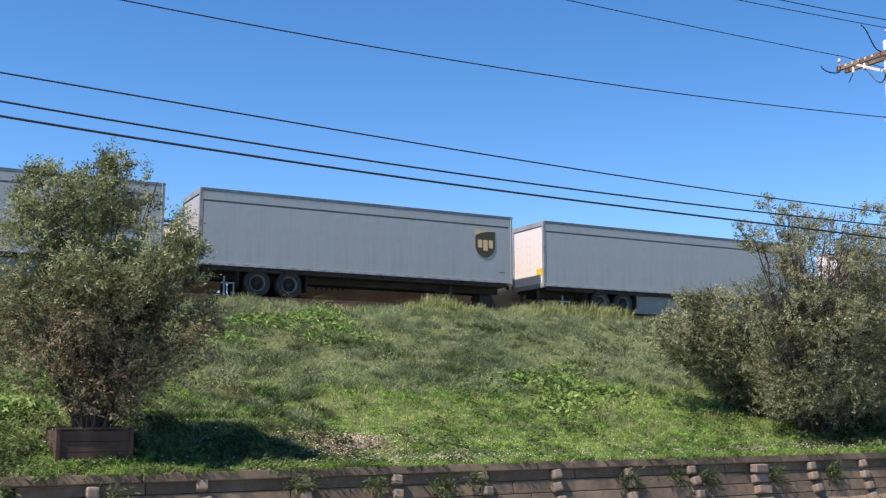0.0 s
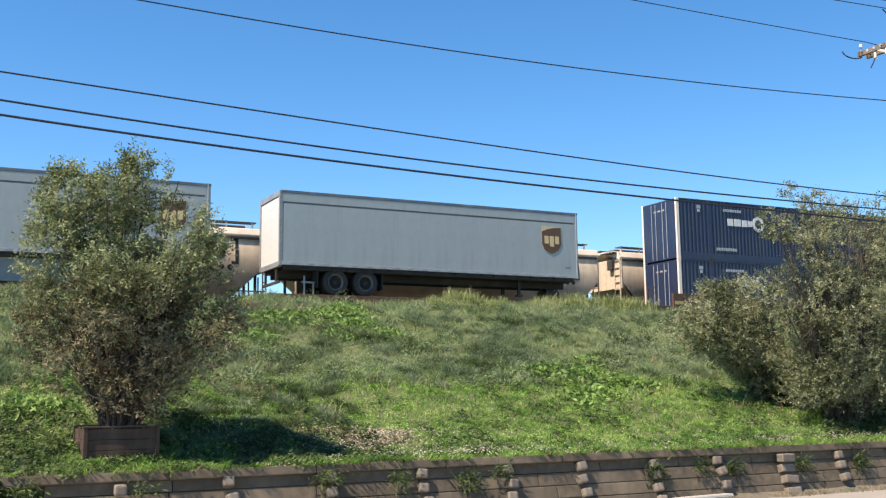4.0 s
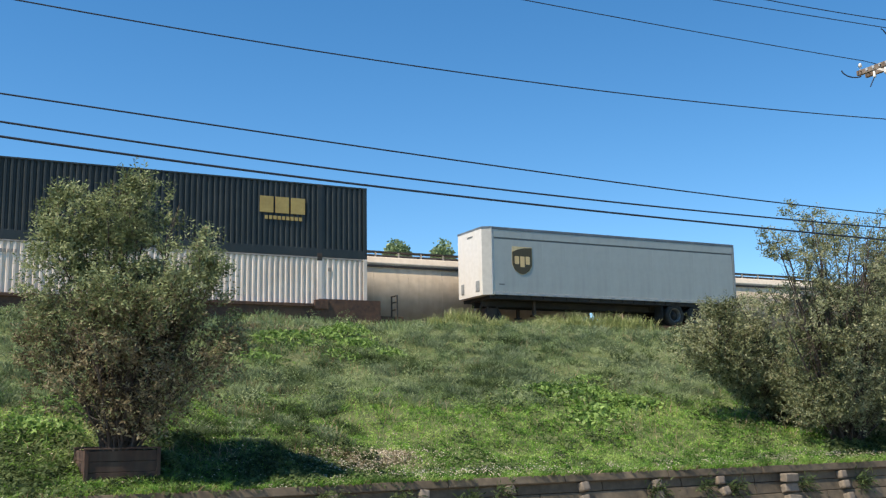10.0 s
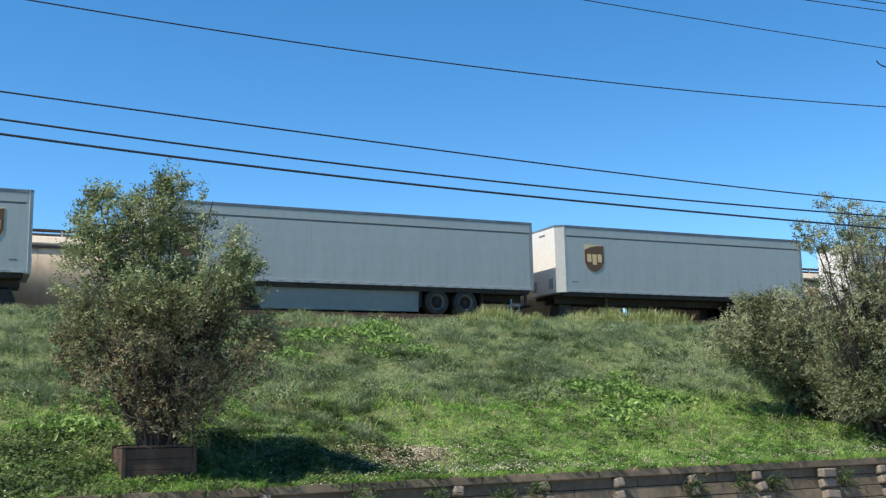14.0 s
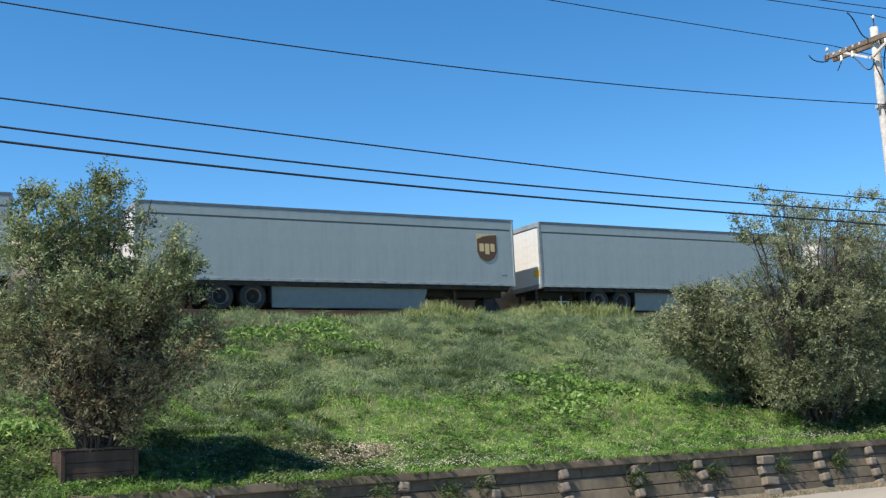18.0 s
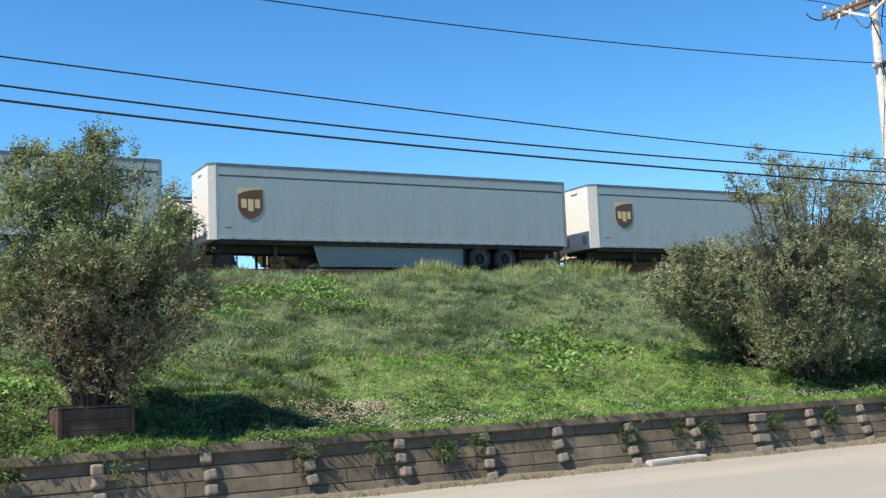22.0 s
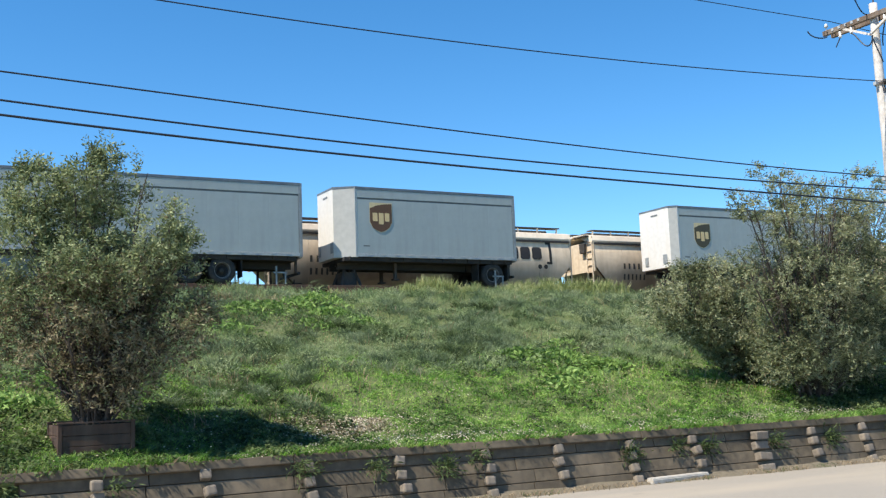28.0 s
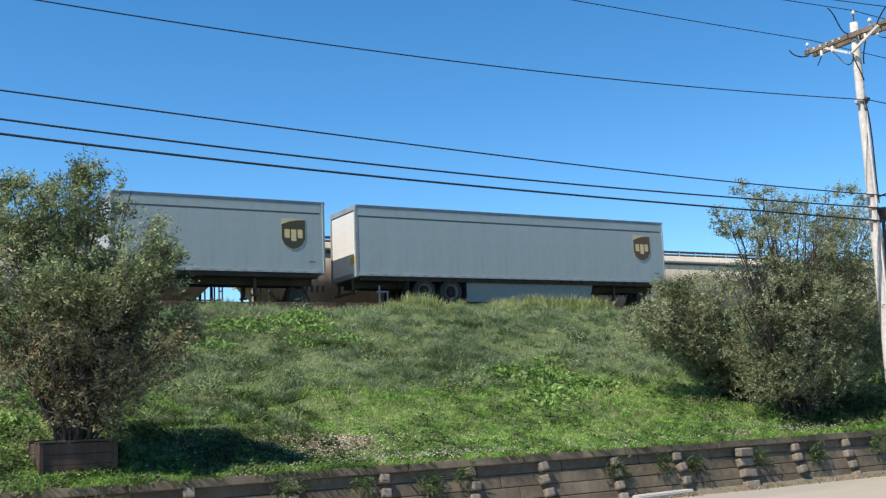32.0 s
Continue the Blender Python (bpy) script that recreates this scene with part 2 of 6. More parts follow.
def hopper_paint():
    """Beige paint, browner towards the bottom along a wavering edge, with brown upright streaks."""
    m, nt, b = nodes_of("hopper_beige")
    c = coords(nt)
    g = noise_node(nt, c, 3.0, 6)
    out = ramp(nt, g.outputs["Fac"], [(0.3, (0.70, 0.55, 0.385)), (0.7, (0.82, 0.66, 0.48))])
    sx = nt.nodes.new("ShaderNodeSeparateXYZ")
    nt.links.new(c, sx.inputs[0])
    wob = noise_node(nt, c, 0.8, 4, (1.2, 1, 0.3))
    h = nt.nodes.new("ShaderNodeMath")
    h.operation = "MULTIPLY_ADD"
    h.inputs[1].default_value = -1.3
    nt.links.new(wob.outputs["Fac"], h.inputs[0])
    nt.links.new(sx.outputs["Z"], h.inputs[2])
    mr = nt.nodes.new("ShaderNodeMapRange")
    mr.inputs["From Min"].default_value = 0.2
    mr.inputs["From Max"].default_value = 2.6
    nt.links.new(h.outputs[0], mr.inputs["Value"])
    low_brown = ramp(nt, mr.outputs["Result"], [(0.05, (0.95,) * 3), (0.42, (0.62,) * 3), (0.95, (0.0,) * 3)])
    out = mix(nt, out, (0.085, 0.056, 0.037), low_brown)
    st = noise_node(nt, c, 1.0, 5, (4, 4, 0.25))
    out = mix(nt, out, (0.32, 0.225, 0.145), ramp(nt, st.outputs["Fac"], [(0.52, (0, 0, 0)), (0.8, (0.35,) * 3)]))
    nt.links.new(out, b.inputs["Base Color"])
    b.inputs["Roughness"].default_value = 0.6
    return m


M_HOPPER = hopper_paint()
M_HROOF = surface("hopper_roof", (0.72, 0.64, 0.52), (0.62, 0.54, 0.43), 0.55, 0, 5, (0.4, 0.32, 0.25), 0.4)
M_HEND = surface("hopper_end", (0.62, 0.53, 0.41), (0.50, 0.41, 0.30), 0.6, 0, 5, (0.35, 0.2, 0.1), 0.4, (0.3, 0.19, 0.11), 0.1)
M_FADED = surface("faded_print", (0.33, 0.26, 0.195), (0.25, 0.19, 0.145), 0.6, 0, 9)
M_GRATE = surface("walkway_grating", (0.085, 0.075, 0.065), (0.045, 0.04, 0.036), 0.8, 0.1, 20)


def ground_paint():
    """Soil and matted turf: bright and short low down, greyer up the bank, with dry patches."""
    m, nt, b = nodes_of("turf")
    c = nt.nodes.new("ShaderNodeNewGeometry").outputs["Position"]
    big = noise_node(nt, c, 0.45, 5)
    fine = noise_node(nt, c, 9.0, 6)
    out = ramp(nt, fine.outputs["Fac"], [(0.3, (0.04, 0.06, 0.018)), (0.55, (0.085, 0.115, 0.032)), (0.8, (0.15, 0.145, 0.065))])
    dry = ramp(nt, big.outputs["Fac"], [(0.5, (0, 0, 0)), (0.72, (0.4,) * 3)])
    out = mix(nt, out, (0.135, 0.14, 0.075), dry)
    nt.links.new(out, b.inputs["Base Color"])
    b.inputs["Roughness"].default_value = 0.95
    bump(nt, b, fine.outputs["Fac"], 0.8, 0.05)
    return m


def road_paint():
    """Worn grey-beige asphalt and chip seal with sandy drifts, oil spots and fine aggregate."""
    m, nt, b = nodes_of("worn_road")
    c = nt.nodes.new("ShaderNodeNewGeometry").outputs["Position"]
    fine = noise_node(nt, c, 60.0, 6)
    out = ramp(nt, fine.outputs["Fac"], [(0.3, (0.205, 0.187, 0.158)), (0.7, (0.305, 0.277, 0.236))])
    band = noise_node(nt, c, 0.5, 5, (0.25, 1.2, 1))
    out = mix(nt, out, (0.34, 0.295, 0.23), ramp(nt, band.outputs["Fac"], [(0.45, (0, 0, 0)), (0.65, (0.7,) * 3)]))
    spot = noise_node(nt, c, 1.6, 4)
    out = mix(nt, out, (0.16, 0.15, 0.14), ramp(nt, spot.outputs["Fac"], [(0.66, (0, 0, 0)), (0.74, (0.6,) * 3)]))
    nt.links.new(out, b.inputs["Base Color"])
    b.inputs["Roughness"].default_value = 0.9
    bump(nt, b, fine.outputs["Fac"], 0.4, 0.01)
    return m


M_TURF = ground_paint()
M_ROAD = road_paint()
M_LAWN = leafy("lawn_blades", [(0.055, 0.12, 0.025), (0.12, 0.255, 0.045), (0.21, 0.385, 0.07), (0.34, 0.45, 0.145)], 0.6, 0.5, 0.35, 0.4, 2.4)
M_BANK = leafy("bank_weeds", [(0.085, 0.128, 0.06), (0.16, 0.232, 0.105), (0.235, 0.312, 0.15), (0.305, 0.365, 0.198)], 0.8, 0.4, 0.3, 0.2, 2.4, gloss=0.06)
M_CREST = leafy("crest_grass", [(0.19, 0.23, 0.085), (0.31, 0.36, 0.14), (0.44, 0.47, 0.22), (0.58, 0.56, 0.33)], 0.6, 0.4, 0.4, 0.8)
M_BROAD = leafy("broad_leaves", [(0.06, 0.12, 0.026), (0.15, 0.26, 0.065), (0.29, 0.42, 0.13)], 0.5, 1.2, 0.35, 0.8)
M_DRY = leafy("dry_stalks", [(0.17, 0.125, 0.07), (0.29, 0.215, 0.13), (0.40, 0.32, 0.22)], 0.8, 1.0, 0.2, 1.0)
M_THATCH = leafy("bleached_thatch", [(0.17, 0.145, 0.09), (0.33, 0.285, 0.19), (0.52, 0.46, 0.35)], 0.9, 1.4, 0.15, 1.0)
M_SAGE = leafy("grey_herb", [(0.088, 0.128, 0.074), (0.165, 0.22, 0.125), (0.255, 0.31, 0.187)], 0.8, 0.45, 0.3, 0.2, 2.8, gloss=0.06)
M_DARKW = leafy("dark_weeds", [(0.04, 0.062, 0.026), (0.085, 0.125, 0.05), (0.15, 0.195, 0.085)], 0.8, 0.8, 0.4, 0.25, gloss=0.08)
M_CLOVER = leafy("clover_leaves", [(0.05, 0.075, 0.031), (0.093, 0.134, 0.05), (0.15, 0.20, 0.08)], 0.7, 0.9, 0.35, 0.45, 2.4)
M_FLOWER = leafy("clover_heads", [(0.30, 0.26, 0.19), (0.42, 0.37, 0.28), (0.56, 0.51, 0.41)], 0.9, 2.0, 0.1, 1.0)
M_LEAF1 = leafy("shrub_leaves", [(0.09, 0.112, 0.048), (0.165, 0.205, 0.094), (0.235, 0.282, 0.135), (0.335, 0.375, 0.205)], 0.5, 1.1, 0.28, 0.55, 2.2, gloss=0.15)
M_LEAF1B = leafy("shrub_leaves_brown", [(0.075, 0.062, 0.036), (0.15, 0.127, 0.074), (0.225, 0.195, 0.118), (0.31, 0.27, 0.175)], 0.6, 1.1, 0.28, 0.6, 2.0, gloss=0.12)
M_LEAF2 = leafy("bush_leaves", [(0.075, 0.09, 0.046), (0.155, 0.182, 0.092), (0.245, 0.275, 0.145), (0.37, 0.385, 0.24)], 0.5, 0.9, 0.35, 0.6, clumpy=1.8, gloss=0.2)
# Greens lightened so that the colour itself carries the haze of distance.
M_LEAFFAR = leafy("far_leaves", [(0.15, 0.22, 0.12), (0.26, 0.35, 0.18), (0.38, 0.46, 0.26)], 0.6, 0.3, 0.3, 0.8)


# ---------------------------------------------------------------- mesh helpers
def part(name, bm, material, parent=None, label="", smooth=False):
    """One bmesh as one mesh object, under a thing or a part."""
    me = bpy.data.meshes.new(name)
    bm.to_mesh(me)
    bm.free()
    me.materials.append(material)
    if smooth:
        me.polygons.foreach_set("use_smooth", [True] * len(me.polygons))
    ob = new(name, me)
    ob.parent = parent
    if label:
        tagged(ob, label)
    return ob


def again(ob, parent=None, at=(0, 0, 0), turn=None):
    """One more object on the same mesh, for alike parts."""
    o = new(ob.name.split(".")[0], ob.data)
    o.parent = parent if parent else ob.parent
    o.matrix_basis = Matrix.Translation(at) @ (turn if turn else Matrix())
    for key in ("label",):
        if key in ob:
            o[key] = ob[key]
    return o


def thing(name, at, label, category, group="", kind="", turn=0.0):
    ob = new(name)
    ob.matrix_basis = pose(*at, 0, 0, turn)
    return tagged(ob, label, category, group, kind)


def box(bm, x0, x1, y0, y1, z0, z1, bevel=0.0):
    m = Matrix.Translation(((x0 + x1) / 2, (y0 + y1) / 2, (z0 + z1) / 2)) @ Matrix.Diagonal((abs(x1 - x0), abs(y1 - y0), abs(z1 - z0), 1))
    r = bmesh.ops.create_cube(bm, size=1, matrix=m)
    if bevel:
        edges = list({e for v in r["verts"] for e in v.link_edges})
        bmesh.ops.bevel(bm, geom=edges, offset=bevel, segments=2, profile=0.6, affect="EDGES")
    return bm


def tube(bm, a, b, ra, rb=None, n=8):
    """A round bar from a to b."""
    a, b = Vector(a), Vector(b)
    d = b - a
    m = Matrix.Translation((a + b) / 2) @ d.to_track_quat("Z", "Y").to_matrix().to_4x4()
    bmesh.ops.create_cone(bm, cap_ends=True, segments=n, radius1=ra, radius2=ra if rb is None else rb, depth=d.length, matrix=m)
    return bm


def lathe(bm, outline, centre, axis="y", n=24):
    """Turns an outline of (radius, along) round an axis."""
    c = Vector(centre)
    rings = []
    for r, h in outline:
        ring = []
        for i in range(n):
            a = 2 * math.pi * i / n
            p = {"y": (r * math.cos(a), h, r * math.sin(a)), "z": (r * math.cos(a), r * math.sin(a), h), "x": (h, r * math.cos(a), r * math.sin(a))}[axis]
            ring.append(bm.verts.new(c + Vector(p)))
        rings.append(ring)
    for p, q in zip(rings, rings[1:]):
        for i in range(n):
            bm.faces.new((p[i], p[(i + 1) % n], q[(i + 1) % n], q[i]))
    bmesh.ops.recalc_face_normals(bm, faces=bm.faces[:])
    return bm


def sweep(bm, pts, radii, n=6):
    """A tube along a bent line."""
    pts = [Vector(p) for p in pts]
    rings = []
    for i, p in enumerate(pts):
        d = (pts[min(i + 1, len(pts) - 1)] - pts[max(i - 1, 0)]).normalized()
        u = d.orthogonal().normalized() if i == 0 else (u - d * u.dot(d)).normalized()
        w = d.cross(u)
        r = radii[i] if isinstance(radii, (list, tuple)) else radii
        rings.append([bm.verts.new(p + (u * math.cos(2 * math.pi * k / n) + w * math.sin(2 * math.pi * k / n)) * r) for k in range(n)])
    for p, q in zip(rings, rings[1:]):
        for k in range(n):
            bm.faces.new((p[k], p[(k + 1) % n], q[(k + 1) % n], q[k]))
    bm.faces.new(rings[0][::-1])
    bm.faces.new(rings[-1])
    return bm


def plate(bm, outline, y0, y1):
    """A flat shape in the xz plane, from y0 to y1 thick."""
    f = [bm.verts.new((x, y0, z)) for x, z in outline]
    k = [bm.verts.new((x, y1, z)) for x, z in outline]
    bm.faces.new(f)
    bm.faces.new(k[::-1])
    n = len(f)
    for i in range(n):
        bm.faces.new((f[(i + 1) % n], f[i], k[i], k[(i + 1) % n]))
    bmesh.ops.recalc_face_normals(bm, faces=bm.faces[:])
    return bm


def B():
    return bmesh.new()


def raw_mesh(name, verts, faces_n, material, corners=4):
    """A mesh from arrays: faces_n faces of consecutive vertices."""
    me = bpy.data.meshes.new(name)
    n = len(verts)
    me.vertices.add(n)
    me.vertices.foreach_set("co", np.asarray(verts, np.float32).ravel())
    me.loops.add(n)
    me.loops.foreach_set("vertex_index", np.arange(n, dtype=np.int32))
    me.polygons.add(faces_n)
    me.polygons.foreach_set("loop_start", np.arange(0, n, corners, dtype=np.int32))
    me.update(calc_edges=True)
    me.materials.append(material)
    return new(name, me)


# ---------------------------------------------------------------- ground
DECK = 6.11        # deck of the flat cars
RAIL = 5.12        # top of the near rails
FAR_RAIL = 5.02    # top of the far rails
NEAR = 37.98       # near side of the loads where x = 0
FAR = 41.79        # near side of the hopper cars where x = 0
TURN = math.degrees(math.atan(-SKEW))


def wall_y(x):
    return 16.87 - SKEW * x


def crest_lift(x):
    return 0.05 * math.sin(x * 0.31 + 1.0) + 0.04 * math.sin(x * 0.83)


def hump(x, y):
    return 0.16 * noise.noise((x * 0.35, y * 0.35, 3.1)) + 0.09 * noise.noise((x * 1.1, y * 1.1, 7.7))


def ground_z(x, y):
    """Height of the bank behind the retaining wall."""
    y += SKEW * (x - 20)
    prof = ((17.2, 0.96), (19.0, 1.40), (26.0, 3.38), (31.0, 4.86), (33.3, 5.40), (34.1, 5.40), (35.6, 4.76), (36.4, 4.70))
    if y <= prof[0][0]:
        return 0.94
    for (a, za), (b, zb) in zip(prof, prof[1:]):
        if y <= b:
            z = za + (zb - za) * (y - a) / (b - a)
            fade = min(1, (y - 17.2) / 1.5) * min(1, max(0, (36 - y) / 2))
            return z + fade * (hump(x, y) + crest_lift(x) * (y > 28))
    return 4.70


def build_ground():
    xs = [-2500, -900, -400, -150, -60, -30, -15] + [-8 + 0.5 * i for i in range(145)] + [70, 90, 150, 400, 900, 2500]
    offs = [-2500, -600, -150, -40, -15]
    bm = B()
    grid = []
    for x in xs:
        w = wall_y(x)
        far = -SKEW * (x - 20)
        col = [(x, y + far, 0.0) for y in offs] + [(x, w - 1.5, 0.0), (x, w + 0.16, 0.0), (x, w + 0.22, 0.92)]
        for i in range(45):
            y = w + 0.45 + 0.42 * i
            col.append((x, y, ground_z(x, y) if -9 < x < 66 else ground_z(28, y - far - SKEW * 8)))
        col += [(x, y + far, z) for y, z in ((36.6, 4.7), (47.5, 4.7), (53, 4.55), (120, 4.2), (500, 2.0), (2500, -6.0))]
        grid.append([bm.verts.new(c) for c in col])
    k = min(len(c) for c in grid)
    for p, q in zip(grid, grid[1:]):
        for i in range(k - 1):
            bm.faces.new((p[i], q[i], q[i + 1], p[i + 1]))
    ob = part("ground", bm, M_TURF, None, smooth=True)
    tagged(ob, "grassy railway embankment rising from a flat valley floor", "ground", kind="structure")
    bm = B()
    xs = [-300, -100, -40] + [-10 + 1.0 * i for i in range(80)] + [100, 300]
    edge = lambda x: wall_y(x) - 0.16 + 0.10 * noise.noise((x * 0.9, 0, 0)) - 0.06
    top = []
    for x in xs:
        top.append([bm.verts.new((x, y, z)) for y, z in ((-40, 0.012), (edge(x) - 0.12, 0.012), (edge(x), 0.002))])
    for p, q in zip(top, top[1:]):
        for i in range(2):
            bm.faces.new((p[i], q[i], q[i + 1], p[i + 1]))
    tagged(part("road", bm, M_ROAD), "worn grey-beige car park surface below the wall", "road", kind="structure")


def build_tracks():
    for y, z in ((NEAR + 1.3, RAIL), (FAR + 1.6, FAR_RAIL)):
        bm = B()
        for x0, x1 in ((-950, -60), (-60, 120), (120, 950)):
            v = [bm.verts.new(c) for c in ((x0, -2.1, -0.42), (x0, -1.5, -0.16), (x0, 1.5, -0.16), (x0, 2.1, -0.42),
                                           (x1, -2.1, -0.42), (x1, -1.5, -0.16), (x1, 1.5, -0.16), (x1, 2.1, -0.42))]
            for i in range(3):
                bm.faces.new((v[i], v[i + 4], v[i + 5], v[i + 1]))
        bed = part("ballast_bed", bm, M_BALLAST)
        bed.matrix_basis = pose(0, y, z, 0, 0, TURN)
        tagged(bed, "grey crushed stone bed under a railway track", "ballast", kind="structure")
        tr = thing("railway_track", (0, y, z - 0.20), "steel rails on timber sleepers along the embankment top", "railway track", "railway tracks", "structure", TURN)
        rail = B()
        box(rail, -950, 950, -0.035, 0.035, 0.16, 0.20)
        box(rail, -950, 950, -0.012, 0.012, 0.06, 0.16)
        box(rail, -950, 950, -0.07, 0.07, 0.04, 0.06)
        r = part("rail", rail, M_RAILSTEEL, tr)
        r.location = (0, -0.7525, 0)
        again(r, tr, (0, 0.7525, 0))
        sl = B()
        for i in range(230):
            x = -40 + 0.52 * i
            box(sl, x, x + 0.22, -1.3, 1.3, -0.08, 0.04)
        s = part("sleepers", sl, M_TIE, tr)
        tagged(s, kind="stuff")


build_ground()
build_tracks()


# ---------------------------------------------------------------- retaining wall
def build_wall():
    """Stacked timber ties with a projecting cap and the butt ends of tie-backs."""
    rng = random.Random(5)
    wall = thing("wall_retaining", (0, 16.87, 0), "weathered timber tie retaining wall holding the lawn", "retaining wall", kind="structure",
                 turn=TURN)
    base = {}
    for ln in (2.44, 1.9, 2.75):
        bm = box(B(), 0, ln - 0.012, 0, 0.19, 0.004, 0.236, 0.012)
        base[ln] = bm

    meshes = {}
    for ln in base:
        ob = part("tie", base[ln], M_TIE, wall)
        meshes[ln] = ob
        ob.matrix_basis = pose(1.45, -0.242, -0.25, -17)
    for row in range(-1, 4):
        z = 0.232 * row - 0.006
        x = 1.45 + 0.6 * (row % 2)
        while x < 44:
            ln = rng.choice([2.44, 2.44, 1.9, 2.75])
            again(meshes[ln], wall, (x, 0.071 * row - 0.171 + rng.uniform(-0.008, 0.008), z), pose(0, 0, 0, -17))
            x += ln
    cap = part("cap_tie", box(B(), 0, 2.43, 0.0, 0.30, 0.0, 0.15, 0.016), M_TIE, wall)
    cap.matrix_basis = pose(1.45, 0, 0.885, -17)
    x = 1.45 + 2.44
    while x < 44:
        again(cap, wall, (x, rng.uniform(-0.015, 0.015), 0.885 + rng.uniform(-0.008, 0.008)), pose(0, 0, 0, -17 + rng.uniform(-3, 3), 0, rng.uniform(-0.25, 0.25)))
        x += 2.44
    endb = part("tie_end", box(B(), -0.09, 0.09, -0.16, 0.03, 0.0, 0.165, 0.034), M_TIEEND, wall)
    wide = part("tie_end", box(B(), -0.17, 0.17, -0.17, 0.03, 0.0, 0.165, 0.022), M_TIEEND, wall)
    endb.location, wide.location = (3.12, -0.05, 0.66), (16.68, -0.05, 0.69)
    for i, px in enumerate((3.12, 4.84, 6.56, 8.25, 10.0, 11.59, 13.3, 14.93, 16.68, 18.32, 19.94, 21.6, 23.3, 25.0, 26.7)):
        for j, z in enumerate((0.685, 0.45, 0.215, -0.02)):
            src = wide if i == 8 else endb
            if (i == 0 and j == 0) or (i == 8 and j == 0):
                src.location.z = z
                continue
            if j == 3 and rng.random() < 0.5:
                continue
            again(src, wall, (px + rng.uniform(-0.03, 0.03) + 0.02 * j, 0.306 * z - 0.151 + rng.uniform(-0.03, 0.02), z + rng.uniform(-0.015, 0.015)),
                  pose(0, 0, 0, rng.uniform(-22, -10), rng.uniform(-9, 9), rng.uniform(-9, 9)))
    # concrete block end of the wall
    blk = thing("wall_block_end", (0, 16.87, 0), "dirty grey-brown concrete block wall beside the timber wall", "block wall", kind="structure",
                turn=TURN)
    b0 = part("block", box(B(), -0.60, -0.006, -0.03, 0.2, 0.0, 0.244, 0.012), M_BLOCK, blk)
    b0.location = (1.43, 0, 0.765)
    for row in range(4):
        for k in range(24):
            if row == 3 and k == 0:
                continue
            again(b0, blk, (1.43 - 0.6 * k - (0.3 if row % 2 else 0.0) * (k > 0), rng.uniform(-0.008, 0.008), 0.03 + 0.245 * row))


def build_stop():
    st = thing("wheel_stop", (13.46, 16.29, 0.012), "pale concrete parking stop lying by the wall", "wheel stop", turn=5.5)
    bm = B()
    prof = ((-0.09, 0.0), (-0.088, 0.085), (-0.065, 0.118), (0.065, 0.118), (0.088, 0.085), (0.09, 0.0))
    a = [bm.verts.new((0, y, z)) for y, z in prof]
    b = [bm.verts.new((1.6, y, z)) for y, z in prof]
    bm.faces.new(a)
    bm.faces.new(b[::-1])
    for i in range(6):
        bm.faces.new((a[i], b[i], b[(i + 1) % 6], a[(i + 1) % 6]))
    bmesh.ops.recalc_face_normals(bm, faces=bm.faces[:])
    bmesh.ops.bevel(bm, geom=bm.edges[:], offset=0.012, segments=2, affect="EDGES")
    part("bar", bm, M_CONC, st)


def build_foot():
    """Dirt and litter banked against the foot of the wall."""
    bm = B()
    rows = []
    for i in range(220):
        x = 1.5 + 0.15 * i
        y = wall_y(x)
        w = 0.14 + 0.20 * noise.noise((x * 0.7, 4.0, 0)) + 0.10 * noise.noise((x * 3.1, 8.0, 0))
        rows.append([bm.verts.new((x, y - 0.12, 0.10 + 0.05 * noise.noise((x, 1, 1)))), bm.verts.new((x, y - 0.32, 0.055)), bm.verts.new((x, y - 0.32 - max(0.05, w) * 0.6, 0.028)), bm.verts.new((x, y - 0.34 - max(0.06, w), 0.005))])
    for p, q in zip(rows, rows[1:]):
        for k in range(3):
            bm.faces.new((p[k], p[k + 1], q[k + 1], q[k]))
    tagged(part("foot_dirt", bm, M_DIRT, smooth=True), "sandy dirt drifted along the foot of the wall", "dirt", kind="structure")


build_wall()
build_stop()
build_foot()


# ---------------------------------------------------------------- pole and lines
POLE = (22.72, 17.35)


def bent(points, n=12):
    """A smooth line drawn towards its points."""
    q = [Vector(p) for p in points]
    line = []
    for i in range(n + 1):
        row = q[:]
        while len(row) > 1:
            row = [a.lerp(b, i / n) for a, b in zip(row, row[1:])]
        line.append(row[0])
    return line


